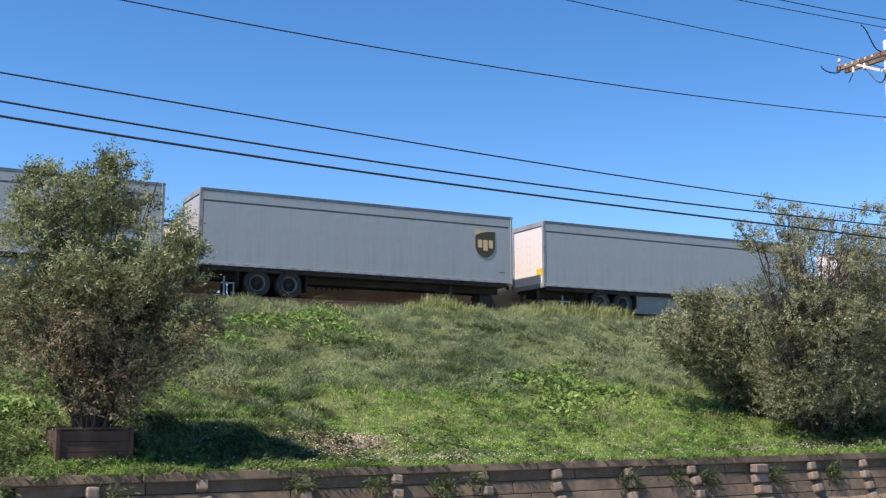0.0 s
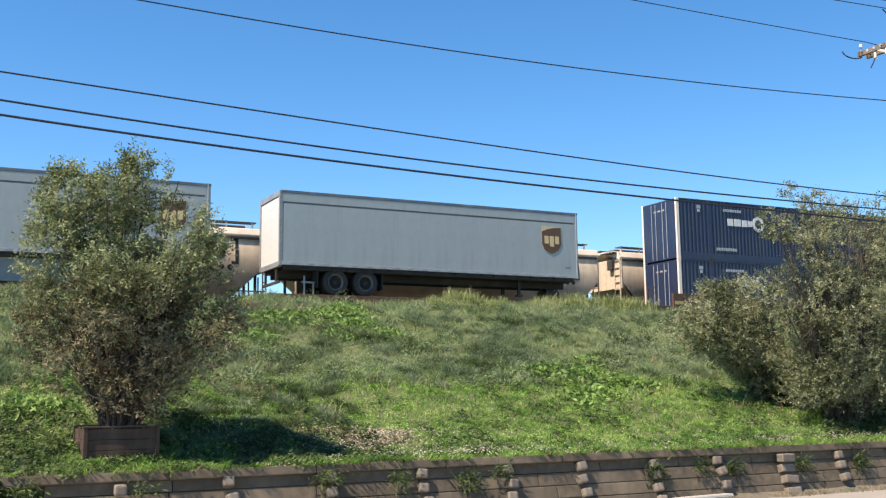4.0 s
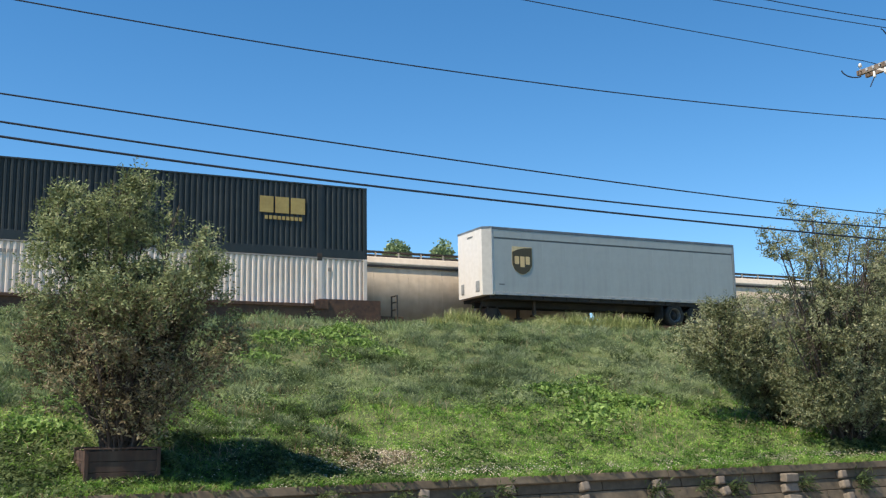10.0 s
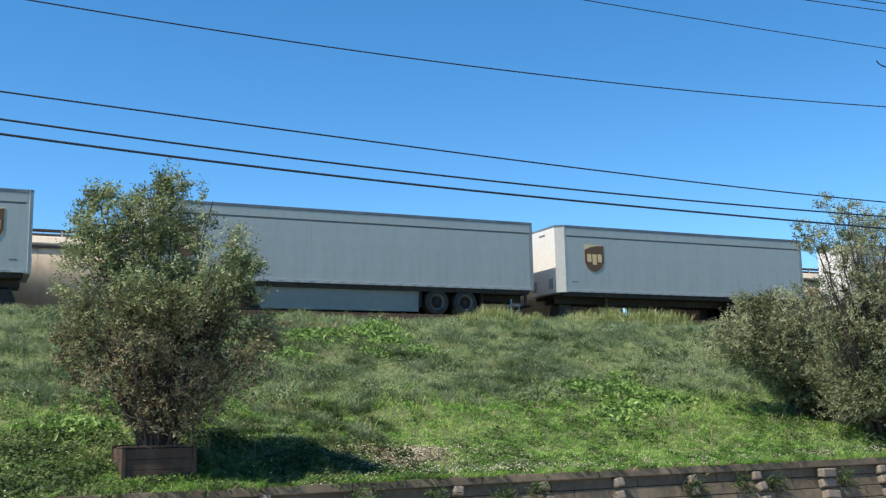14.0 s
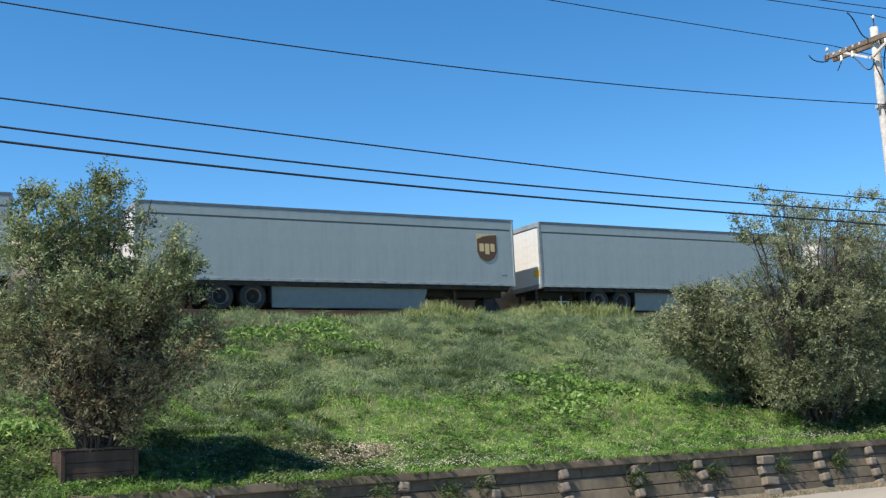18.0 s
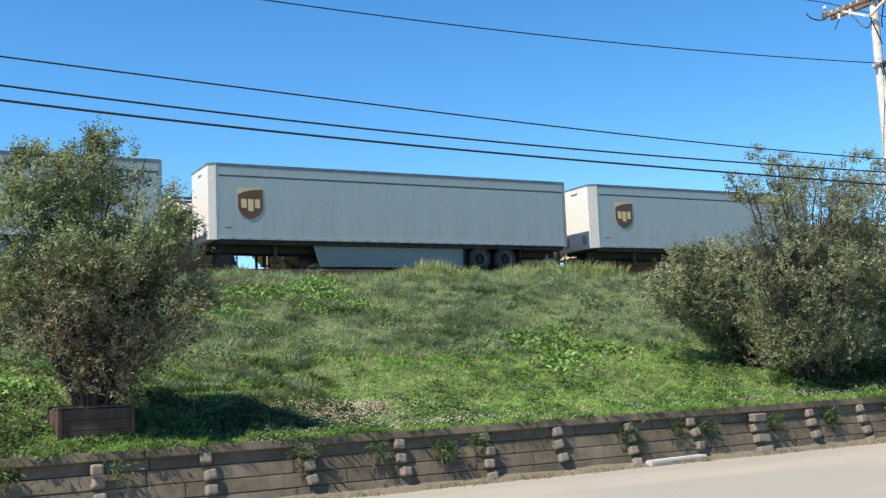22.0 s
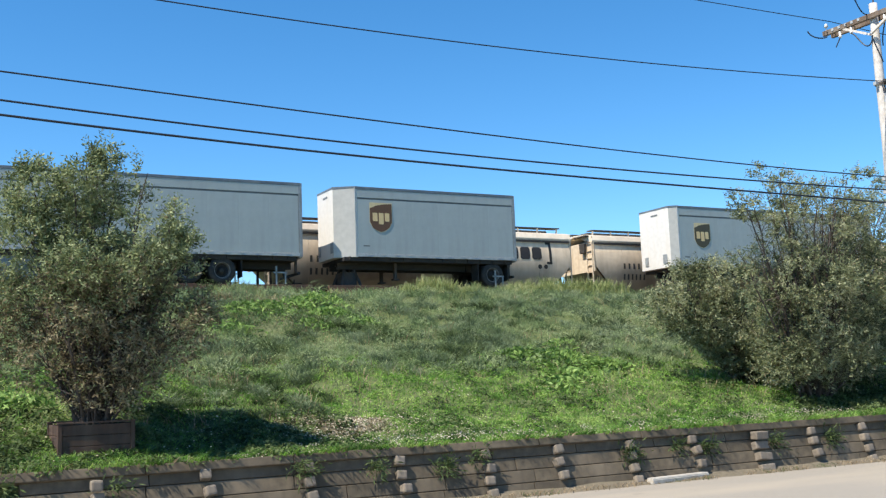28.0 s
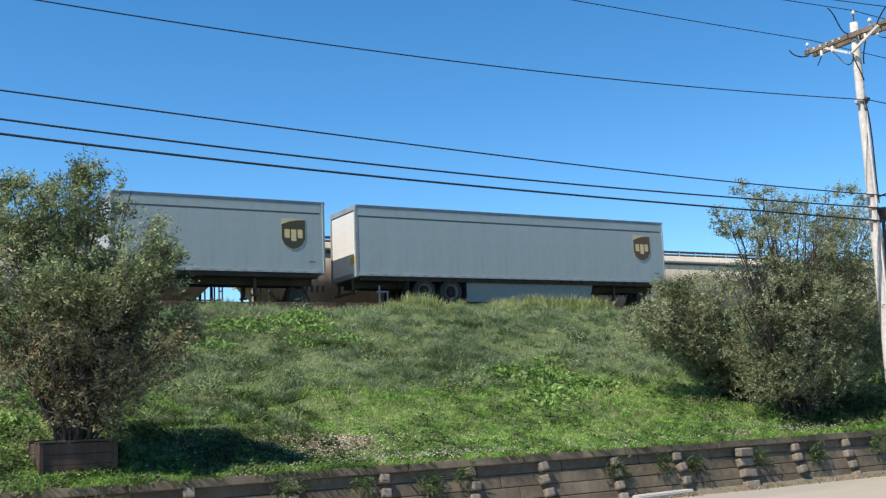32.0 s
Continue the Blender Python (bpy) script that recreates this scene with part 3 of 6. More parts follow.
def build_pole():
    pl = thing("utility_pole", (POLE[0], POLE[1], 0.95), "weathered grey wooden utility pole with a double crossarm", "utility pole")
    bm = B()
    pts = [(0.10 - 0.011 * i, 0, -0.5 + i * 0.92) for i in range(13)]
    sweep(bm, [(p[0] + 0.012 * math.sin(i * 1.7), p[1], p[2]) for i, p in enumerate(pts)], [0.165 - 0.0052 * i for i in range(13)], 16)
    part("pole", bm, M_WOOD, pl, smooth=True)
    za = 10.18
    for x0 in (-0.21, 0.12):
        part("crossarm", box(B(), x0, x0 + 0.095, -1.52, 1.52, za - 0.07, za + 0.065, 0.012), M_ARM, pl)
    for y in (-1.35, -0.72, 0.72, 1.35):
        part("arm_bolt", tube(B(), (-0.25, y, za), (0.25, y, za), 0.014, n=6), M_STEEL, pl)
    for s in (-1, 1):
        part("brace", plate(B(), [(0, 0.0), (0.07, 0.0), (0.07, 0.06), (0, 0.06)], 0, 0.95), M_WOOD, pl).matrix_basis = \
            Matrix.Translation((-0.20, s * 0.06, za - 0.50)) @ pose(0, 0, 0, 0, 0, 0 if s > 0 else 180) @ pose(0, 0, 0, 27)
    bell = [(0.014, 0), (0.014, 0.10), (0.045, 0.10), (0.062, 0.12), (0.045, 0.15), (0.052, 0.165), (0.024, 0.20), (0.001, 0.205)]
    for x, y, z in ((-0.165, 1.42, za + 0.06), (-0.165, -0.60, za + 0.06), (-0.165, -1.42, za + 0.06), (0.0, 0.0, 10.68)):
        part("insulator", lathe(B(), bell, (x, y, z), "z", 12), M_PORC, pl, smooth=True)
    part("top_pin", tube(B(), (0, 0, 10.50), (0, 0, 10.78), 0.018, n=6), M_STEEL, pl)
    for y in (0.98, 0.62, -0.42, -0.80):
        c = part("cutout", lathe(B(), [(0.001, -0.20), (0.038, -0.195), (0.045, -0.15), (0.030, -0.12), (0.034, -0.03), (0.02, 0.0)], (-0.165, y, za - 0.07), "z", 10), M_PORC, pl, smooth=True)
        part("cutout_cap", tube(B(), (-0.165, y, za - 0.09), (-0.165, y, za - 0.05), 0.03, n=8), M_STEEL, c)
    for k in range(5):
        part("arm_plate", box(B(), -0.222, -0.208, 0.30 + 0.21 * k, 0.37 + 0.21 * k, za - 0.02, za + 0.05), M_RAIL, pl)
    drops = (((-0.2, 1.38, za - 0.12), (-0.35, 1.42, za - 0.20), (-0.62, 1.56, za - 0.16), (-0.66, 1.62, za + 0.05)),
             ((-0.165, 0.62, za - 0.26), (-0.17, 0.42, za - 0.34), (-0.25, 0.16, za - 1.05), (-0.14, 0.02, za - 0.78), (-0.14, 0.0, za - 0.50)),
             ((-0.13, 0.02, za - 0.55), (-0.14, -0.05, za - 0.8), (-0.10, -0.13, za - 1.0), (-0.02, -0.15, za - 1.25)),
             ((-0.165, -0.42, za - 0.26), (-0.1, -0.3, za - 0.5), (-0.02, -0.18, za - 0.55), (0.05, -0.14, za - 0.8)),
             ((-0.165, -0.80, za - 0.26), (-0.2, -1.0, za - 0.5), (-0.15, -1.5, za - 0.45), (0.3, -1.9, za - 0.3)),
             ((-0.98, 0.0, za + 0.62), (-0.62, 0.02, za + 0.50), (-0.55, 0.06, za + 0.02), (-0.20, 0.06, za + 0.06)),
             ((-0.165, 0.98, za - 0.24), (-0.19, 1.02, za - 0.34), (-0.22, 1.10, za - 0.50)),
             ((-0.5, -1.42, za + 0.30), (-0.4, -1.2, za + 0.25), (-0.3, -0.9, za + 0.05), (-0.2, -0.82, za + 0.0)))
    for d in drops:
        part("jumper", sweep(B(), bent(d), 0.017, 6), M_CABLE, pl)
    for z in (9.33 - 0.95, 6.84 - 0.95, 6.50 - 0.95, 6.17 - 0.95):
        part("clamp", box(B(), -0.24, -0.10, -0.045, 0.045, z - 0.045, z + 0.045, 0.008), M_RAIL, pl)
        part("clamp_band", tube(B(), (0.10 - 0.012 * z, 0, z - 0.025), (0.10 - 0.012 * z, 0, z + 0.025), 0.150, n=14), M_STEEL, pl)
    part("spool", tube(B(), (-0.06, -0.15, 8.44), (0.08, -0.15, 8.44), 0.05, n=10), M_STEEL, pl)
    part("splice_case", tube(B(), (0.28, -0.05, 5.62), (0.34, -0.05, 5.25), 0.10, n=14), M_STEEL, pl, "black cable splice case")
    part("bracket", tube(B(), (0.10, -0.05, 5.86), (0.62, -0.05, 6.02), 0.022, n=6), M_STEEL, pl)
    part("bracket", tube(B(), (0.10, -0.05, 5.42), (0.60, -0.05, 5.55), 0.022, n=6), M_STEEL, pl)
    for k in (0, 1, 2):
        line = [(-0.12 + 0.05 * k, -0.20, 5.55 - 0.02 * k), (0.02 + 0.05 * k, -0.22, 5.2), (0.02 + 0.045 * k, -0.21, 4.4), (-0.02 + 0.04 * k, -0.20, 3.4), (-0.02 + 0.04 * k, -0.20, -0.1)]
        part("riser_cable", sweep(B(), line, 0.016, 6), M_CABLE, pl)
    for k, x in enumerate((-0.06, 0.03)):
        line = [(x - 0.05, -0.12, 8.34), (x, -0.17, 8.0), (x + 0.035, -0.165, 7.4), (x - 0.01, -0.165, 6.6), (x + 0.02, -0.17, 5.7)]
        part("riser_cable", sweep(B(), bent(line), 0.012 + 0.006 * k, 6), M_CABLE, pl)
    part("conduit", tube(B(), (0.0, -0.185, -0.2), (-0.07, -0.155, 8.1), 0.030, n=8), M_WOOD, pl)


def wire(y, pts, radius, x_left=-34.0, label="black overhead cable sagging between poles"):
    """A line through known heights on its way, on to the next spans."""
    px, pz = [p[0] for p in pts], [p[1] for p in pts]
    fit = np.polyfit(px, pz, 3 if len(pts) > 4 else 2)
    slope = np.polyder(fit)
    xa, xp = px[0], POLE[0]
    line = []
    for i in range(25):
        d = (xa - x_left) * (1 - i / 25)
        line.append((xa - d, y, np.polyval(fit, xa) - np.polyval(slope, xa) * d + 0.0012 * d * d))
    for i in range(41):
        x = xa + (xp - xa) * i / 40
        line.append((x, y, np.polyval(fit, x)))
    z = line[-1][2]
    for i in range(1, 31):
        d = 1.6 * i
        line.append((xp + d, y, z - 0.035 * d + 0.0006 * d * d))
    ob = thing("overhead_cable", (0, 0, 0), label, "cable", "overhead cables")
    part("cable", sweep(B(), line, radius, 6), M_CABLE, ob, smooth=True)


build_pole()
wire(17.12, [(1.5, 6.515), (4.1, 6.43), (7.15, 6.31), (10.75, 6.24), (15.05, 6.225), (20.3, 6.175), (22.7, 6.17)], 0.020)
wire(17.12, [(1.5, 6.75), (4.1, 6.66), (7.15, 6.545), (10.75, 6.465), (15.05, 6.455), (20.3, 6.48), (22.7, 6.50)], 0.017)
wire(17.12, [(1.5, 7.215), (4.1, 7.135), (7.17, 7.025), (10.8, 6.93), (15.1, 6.855), (19.73, 6.81), (22.5, 6.84)], 0.014)
wire(17.15, [(1.9, 8.785), (3.75, 8.77), (7.2, 8.735), (10.9, 8.77), (15.25, 8.925), (20.65, 9.22), (22.5, 9.33)], 0.012, label="thin bare conductor between poles")
wire(18.77, [(11.9, 11.31), (16.3, 11.35), (20.1, 11.43), (22.6, 11.48)], 0.011, label="thin bare conductor between poles")
wire(17.35, [(16.15, 11.53), (18.5, 11.64), (21.9, 11.79), (22.8, 11.85)], 0.011, label="thin bare conductor between poles")
wire(15.95, [(16.4, 11.04), (20.1, 11.21), (21.6, 11.31)], 0.011, label="thin bare conductor between poles")


# ---------------------------------------------------------------- train: trailers
LENGTH = {53: 16.10, 45: 13.68, 28: 8.30}


def shield(parent, x, y, z, gold, brown):
    """A company shield drawn as plain shapes: pale field, dark field and three plain strokes."""
    w, h = 0.50, 1.22
    out = [(-w, h), (w, h), (w, 0.42), (0.36, 0.18), (0.16, 0.05), (0, 0), (-0.16, 0.05), (-0.36, 0.18), (-w, 0.42)]
    pale = part("emblem_field", plate(B(), out, -0.004, 0.004), gold, parent, "pale gold shield emblem")
    inn = [(-w + 0.010, h - 0.24), (-0.2, h - 0.12), (0.1, h - 0.06), (w - 0.02, h - 0.03), (w - 0.02, 0.43), (0.35, 0.20), (0.155, 0.07), (0, 0.025), (-0.155, 0.07), (-0.36, 0.19), (-w + 0.010, 0.43)]
    dark = part("emblem_shape", plate(B(), inn, -0.010, -0.004), brown, pale)
    for x0, x1, z0, z1 in ((-0.37, -0.16, 0.46, 0.80), (-0.10, 0.11, 0.34, 0.80), (0.17, 0.37, 0.46, 0.80)):
        bars = plate(B(), [(x0, z0 + 0.03), (x0 + 0.03, z0), (x1, z0), (x1, z1 - 0.03), (x1 - 0.03, z1), (x0, z1)], -0.016, -0.010)
        part("emblem_block", bars, M_GOLD, pale)
    pale.location = (x, y, z)


def road_wheel(parent, x, y, z, near):
    """A dual wheel: tyre, and a dished steel rim in it."""
    s = -1 if near else 1
    bm = B()
    lathe(bm, [(0.30, 0.0), (0.36, -0.02), (0.50, -0.01), (0.525, 0.04), (0.525, 0.22), (0.51, 0.25), (0.525, 0.28), (0.525, 0.48), (0.50, 0.52), (0.30, 0.52)], (0, 0, 0), "y", 20)
    t = part("tyre", bm, M_TYRE, parent, smooth=True)
    t.matrix_basis = pose(x, y, z, 0, 0, 0 if near else 180)
    bm = B()
    lathe(bm, [(0.315, -0.010), (0.29, -0.005), (0.275, 0.05), (0.262, 0.155)], (0, 0, 0), "y", 24)
    part("rim", bm, M_RIM, t, smooth=True)
    # Near-black hub: the shade inside the dish is in its colour, the barrel stays paler.
    bm = B()
    lathe(bm, [(0.27, 0.15), (0.20, 0.165), (0.12, 0.16), (0.11, 0.06), (0.07, 0.05), (0.001, 0.05)], (0, 0, 0), "y", 20)
    part("hub", bm, M_UNDER, t, smooth=True)
    return t


def build_trailer(feet, nose_right, old):
    """A dry van of that many feet; x runs from the left end to the right end, y = 0 is the near side, z = 0 the deck."""
    L, W, zb, zt = LENGTH[feet], 2.59, 1.15 if feet == 28 else 1.10, 3.98
    fx = (lambda a: a) if nose_right else (lambda a: L - a)      # a: metres from the tail
    colour = "older grey" if old == 1 else "grey"
    tr = thing("semi_trailer", (0, 0, 0), "%s %d-foot box trailer with shield emblem on flat car" % (colour, feet), "trailer", "trailers on the train")
    cham = 0.10 if nose_right else {28: 0.75, 45: 0.35, 53: 0.25}[feet]
    # core and roof
    bm = B()
    c0, c1 = sorted((fx(0.06), fx(L - 0.03)))
    nx = fx(L - 0.05)
    out = [(fx(0.06), 0.02), (fx(L - 0.06 - cham), 0.02), (nx, 0.03 + cham * 0.62), (nx, W - 0.03 - cham * 0.62), (fx(L - 0.06 - cham), W - 0.02), (fx(0.06), W - 0.02)]
    lo = [bm.verts.new((x, y, zb + 0.02)) for x, y in out]
    hi = [bm.verts.new((x, y, zt - 0.02)) for x, y in out]
    bm.faces.new(lo)
    bm.faces.new(hi)
    for i in range(6):
        bm.faces.new((lo[i], lo[(i + 1) % 6], hi[(i + 1) % 6], hi[i]))
    bmesh.ops.recalc_face_normals(bm, faces=bm.faces[:])
    # The core's dark colour draws the seams and the shadow line below the upper band.
    part("box_core", bm, M_GROOVE, tr)
    # side sheets between nose corner and tail post
    n = max(3, round((L - cham - 0.3) / 1.22))
    a0, a1 = 0.16, L - cham - 0.12
    wid = (a1 - a0) / n
    sheet = None
    for i in range(n):
        x = min(fx(a0 + wid * i), fx(a0 + wid * (i + 1)))
        for y, turn in ((0, None), (W, pose(0, 0, 0, 0, 0, 180))):
            xx = x if turn is None else x + wid
            if sheet is None:
                bm = B()
                box(bm, 0.0008, wid - 0.0008, 0.0, 0.03, zb + 0.135, zt - 0.50)
                for k in (1, 2):
                    box(bm, wid * k / 3 - 0.01, wid * k / 3 + 0.01, -0.0015, 0.0, zb + 0.18, zt - 0.49)
                sheet = part("side_sheet", bm, M_SIDE, tr)
                sheet.location = (xx, y, 0)
            else:
                again(sheet, tr, (xx, y, 0), turn)
    for y, s in ((0, 1), (W, -1)):
        x0, x1 = sorted((fx(0.12), fx(L - cham - 0.10)))
        part("upper_band", box(B(), x0, x1, y - 0.004 * s, y + 0.03 * s, zt - 0.425, zt - 0.10), M_SIDE, tr)
        part("top_rail", box(B(), x0 - 0.05, x1 + 0.05, y - 0.012 * s, y + 0.05 * s, zt - 0.095, zt + 0.02, 0.01), M_TOPRAIL, tr)
        part("bottom_rail", box(B(), x0, x1, y - 0.012 * s, y + 0.04 * s, zb, zb + 0.13, 0.008), M_RAIL, tr)
        marks = B()
        for k in range(int(L / 0.61)):
            x = x0 + 0.4 + k * 0.61
            if x < x1 - 0.2:
                box(marks, x, x + 0.22, *sorted((y - 0.022 * s, y)), zb + 0.085, zb + 0.12)
        tagged(part("rail_loop_strip", marks, M_CORNER, tr, "small pale loops along the bottom rail"), kind="stuff")
    r0, r1 = sorted((fx(0.1), fx(L - cham - 0.12)))
    part("roof", box(B(), r0, r1, 0.04, W - 0.04, zt - 0.02, zt + 0.015), M_ROOF, tr)
    # tail: frame, recessed roll door, bumper
    t0, t1 = sorted((fx(-0.0), fx(0.14)))
    d0, d1 = sorted((fx(0.035), fx(0.075)))
    for y0 in (0.0, W - 0.12):
        part("tail_post", box(B(), t0, t1, y0 - 0.006, y0 + 0.126, zb - 0.02, zt + 0.01, 0.01), M_FRAME, tr)
    part("tail_header", box(B(), t0, t1, 0.1, W - 0.1, zt - 0.20, zt + 0.012, 0.01), M_FRAME, tr)
    part("tail_sill", box(B(), t0, t1, 0.1, W - 0.1, zb - 0.06, zb + 0.14, 0.01), M_FRAME, tr)
    slat = None
    for k in range(7):
        h = (zt - 0.22 - zb - 0.16) / 7
        z = zb + 0.15 + h * k
        if slat is None:
            slat = part("door_slat", box(B(), d0, d1, 0.13, W - 0.13, 0.0015, h - 0.0015), M_RAIL if old == 1 else M_WHITE, tr, "grey roll-up door slat" if old == 1 else "white roll-up door slat")
            slat.location = (0, 0, z)
        else:
            again(slat, tr, (0, 0, z))
    bm = B()
    b0, b1 = sorted((fx(0.05), fx(0.13)))
    box(bm, b0, b1, 0.2, W - 0.2, 0.42, 0.52)
    for y in (0.55, W - 0.65):
        box(bm, b0, b1, y, y + 0.1, 0.5, zb - 0.05)
    # Dark steel, not frame grey: the underside's shade is put into the colour.
    part("rear_bumper", bm, M_STEEL, tr)
    if nose_right and feet == 53:
        part("warning_sticker", box(B(), d0 - 0.004, d0 - 0.001, 0.16, 0.62, zb + 0.48, zb + 0.80), M_STICKER, tr, "small yellow warning sticker")
    # nose
    e = L - 0.03
    bm = B()
    out = [(fx(L - cham - 0.13), 0.0), (fx(L - cham), 0.0), (fx(L), cham * 0.62), (fx(L), W - cham * 0.62), (fx(L - cham), W), (fx(L - cham - 0.13), W)]
    lo = [bm.verts.new((x, y, zb - 0.02)) for x, y in out]
    hi = [bm.verts.new((x, y, zt + 0.004)) for x, y in out]
    bm.faces.new(lo)
    bm.faces.new(hi)
    for i in range(6):
        bm.faces.new((lo[i], lo[(i + 1) % 6], hi[(i + 1) % 6], hi[i]))
    bmesh.ops.recalc_face_normals(bm, faces=bm.faces[:])
    bmesh.ops.bevel(bm, geom=bm.edges[:], offset=0.012, segments=1, affect="EDGES")
    for f in bm.faces:
        f.material_index = 1 if abs(f.normal.x) > 0.2 and abs(f.normal.y) > 0.6 and cham > 0.2 else 0
    nose = part("nose", bm, M_WHITE if not nose_right else M_SIDE, tr, "white nose panel")
    nose.data.materials.append(M_CORNER)
    for y in (-0.004, W + 0.004):
        part("nose_trim", tube(B(), (fx(L - cham - 0.02), y, zb), (fx(L - cham - 0.02), y, zt), 0.016, n=6), M_RAIL, nose)
    bm = B()
    lo = [bm.verts.new((fx(L - 0.5 + (a - L + 0.5) * 1.02), y, zt - 0.06)) for a, y in ((L - cham - 0.1, -0.01), (L - cham, -0.01), (L, cham * 0.62 - 0.01), (L, W - cham * 0.62 + 0.01), (L - cham, W + 0.01), (L - cham - 0.1, W + 0.01))]
    hi = [bm.verts.new((v.co.x, v.co.y, zt + 0.022)) for v in lo]
    bm.faces.new(lo)
    bm.faces.new(hi)
    for i in range(6):
        bm.faces.new((lo[i], lo[(i + 1) % 6], hi[(i + 1) % 6], hi[i]))
    bmesh.ops.recalc_face_normals(bm, faces=bm.faces[:])
    part("nose_cap", bm, M_TOPRAIL, nose)
    for y, w in ((0.45, 0.30), (W - 0.75, 0.24)):
        g0, g1 = sorted((fx(e + 0.03), fx(e + 0.06)))
        part("connector_box", box(B(), g0, g1, y, y + w, zb + 0.18, zb + 0.62, 0.01), M_FRAME, tr)
    g0, g1 = sorted((fx(e + 0.03), fx(e + 0.034)))
    part("nose_mark", box(B(), g0, g1, 1.0, 1.5, zt - 0.35, zt - 0.26), M_GROOVE, tr)
    # running gear
    axles = {53: (3.15, 4.42), 45: (2.35, 3.62), 28: (1.15,)}[feet]
    for a in axles:
        road_wheel(tr, fx(a), 0.15, 0.525, True)
        road_wheel(tr, fx(a), W - 0.15, 0.525, False)
        part("axle", tube(B(), (fx(a), 0.4, 0.525), (fx(a), W - 0.4, 0.525), 0.07, n=8), M_UNDER, tr)
    bm = B()
    s0, s1 = sorted((fx(axles[0] - 0.95), fx(axles[-1] + 0.95)))
    for y in (0.75, W - 0.9):
        box(bm, s0, s1, y, y + 0.15, 0.70, zb)
    part("slider_frame", bm, M_UNDER, tr)
    fl = sorted((fx(0.2), fx(L - 0.3)))
    bm = B()
    for k in range(int(L / 0.6)):
        x = fl[0] + 0.2 + 0.6 * k
        box(bm, x, x + 0.06, 0.05, W - 0.05, zb - 0.12, zb + 0.01)
    box(bm, *fl, 0.10, W - 0.10, zb - 0.16, zb - 0.01)
    for y in (0.85, W - 0.95):
        box(bm, *fl, y, y + 0.10, zb - 0.42, zb - 0.1)
    part("underframe", bm, M_UNDER, tr)
    for a in (axles[0] - 0.75, axles[-1] + 0.72):
        for y in (0.12, W - 0.72):
            part("mud_flap", box(B(), fx(a) - 0.012, fx(a) + 0.012, y, y + 0.6, 0.28, zb - 0.05), M_TYRE, tr)
    lx = fx(L - 2.75)
    for y in (0.55, W - 0.67):
        bm = box(B(), lx - 0.06, lx + 0.06, y, y + 0.12, 0.34, zb)
        box(bm, lx - 0.13, lx + 0.13, y - 0.07, y + 0.19, 0.28, 0.34)
        # Legs likewise darkened in colour for the shade under the floor.
        part("landing_leg", bm, M_STEEL, tr)
    if feet == 53 or old == 2:
        for y in (0.26, W - 0.29):
            pts = [(fx(axles[1] + 0.73), zb), (fx(axles[1] + 0.78), 0.12), (fx(L - 4.45), 0.12), (fx(L - 4.15), zb)]
            part("side_skirt", plate(B(), pts, y, y + 0.03), M_SKIRT, tr, "grey side skirt panel")
    gx = fx(L - ({53: 1.4, 45: 1.4, 28: 1.35} if nose_right else {53: 1.6, 45: 1.85, 28: 1.9})[feet])
    shield(tr, gx, -0.006, zb + (1.0 if feet > 28 or not nose_right else 0.90) - (0 if nose_right else {53: 0.25, 45: 0.12, 28: 0.0}[feet]), M_PALEGOLD, M_OLIVE if old == 1 else M_BROWN)
    bm = B()
    lx = sorted((fx(L - cham - 0.35), fx(L - cham - 0.62)))
    box(bm, lx[0], lx[1], -0.004, 0.0, zb + 0.42, zb + 0.47)
    part("number_bar", bm, M_GROOVE, tr)
    return tr


def bogie(parent, x, zr):
    """A two-axle freight truck, its wheels on the rails at zr."""
    bg = B()
    for y in (0.28, 2.15):
        plate(bg, [(x - 1.15, zr + 0.52), (x - 0.6, zr + 0.72), (x + 0.6, zr + 0.72), (x + 1.15, zr + 0.52), (x + 1.15, zr + 0.36), (x + 0.4, zr + 0.28), (x - 0.4, zr + 0.28), (x - 1.15, zr + 0.36)], y, y + 0.16)
    box(bg, x - 0.25, x + 0.25, 0.3, 2.3, zr + 0.42, zr + 0.66)
    b = part("bogie", bg, M_STEEL, parent)
    for dx in (-0.85, 0.85):
        bm = B()
        for y, s in ((0.545, 1), (2.045, -1)):
            lathe(bm, [(0.001, 0.0), (0.40, 0.0), (0.42, 0.02 * s), (0.42, 0.10 * s), (0.46, 0.115 * s), (0.46, 0.14 * s), (0.001, 0.14 * s)], (x + dx, y, zr + 0.42), "y", 14)
        tube(bm, (x + dx, 0.55, zr + 0.42), (x + dx, 2.05, zr + 0.42), 0.08, n=8)
        part("wheelset", bm, M_STEEL, b)
    return b


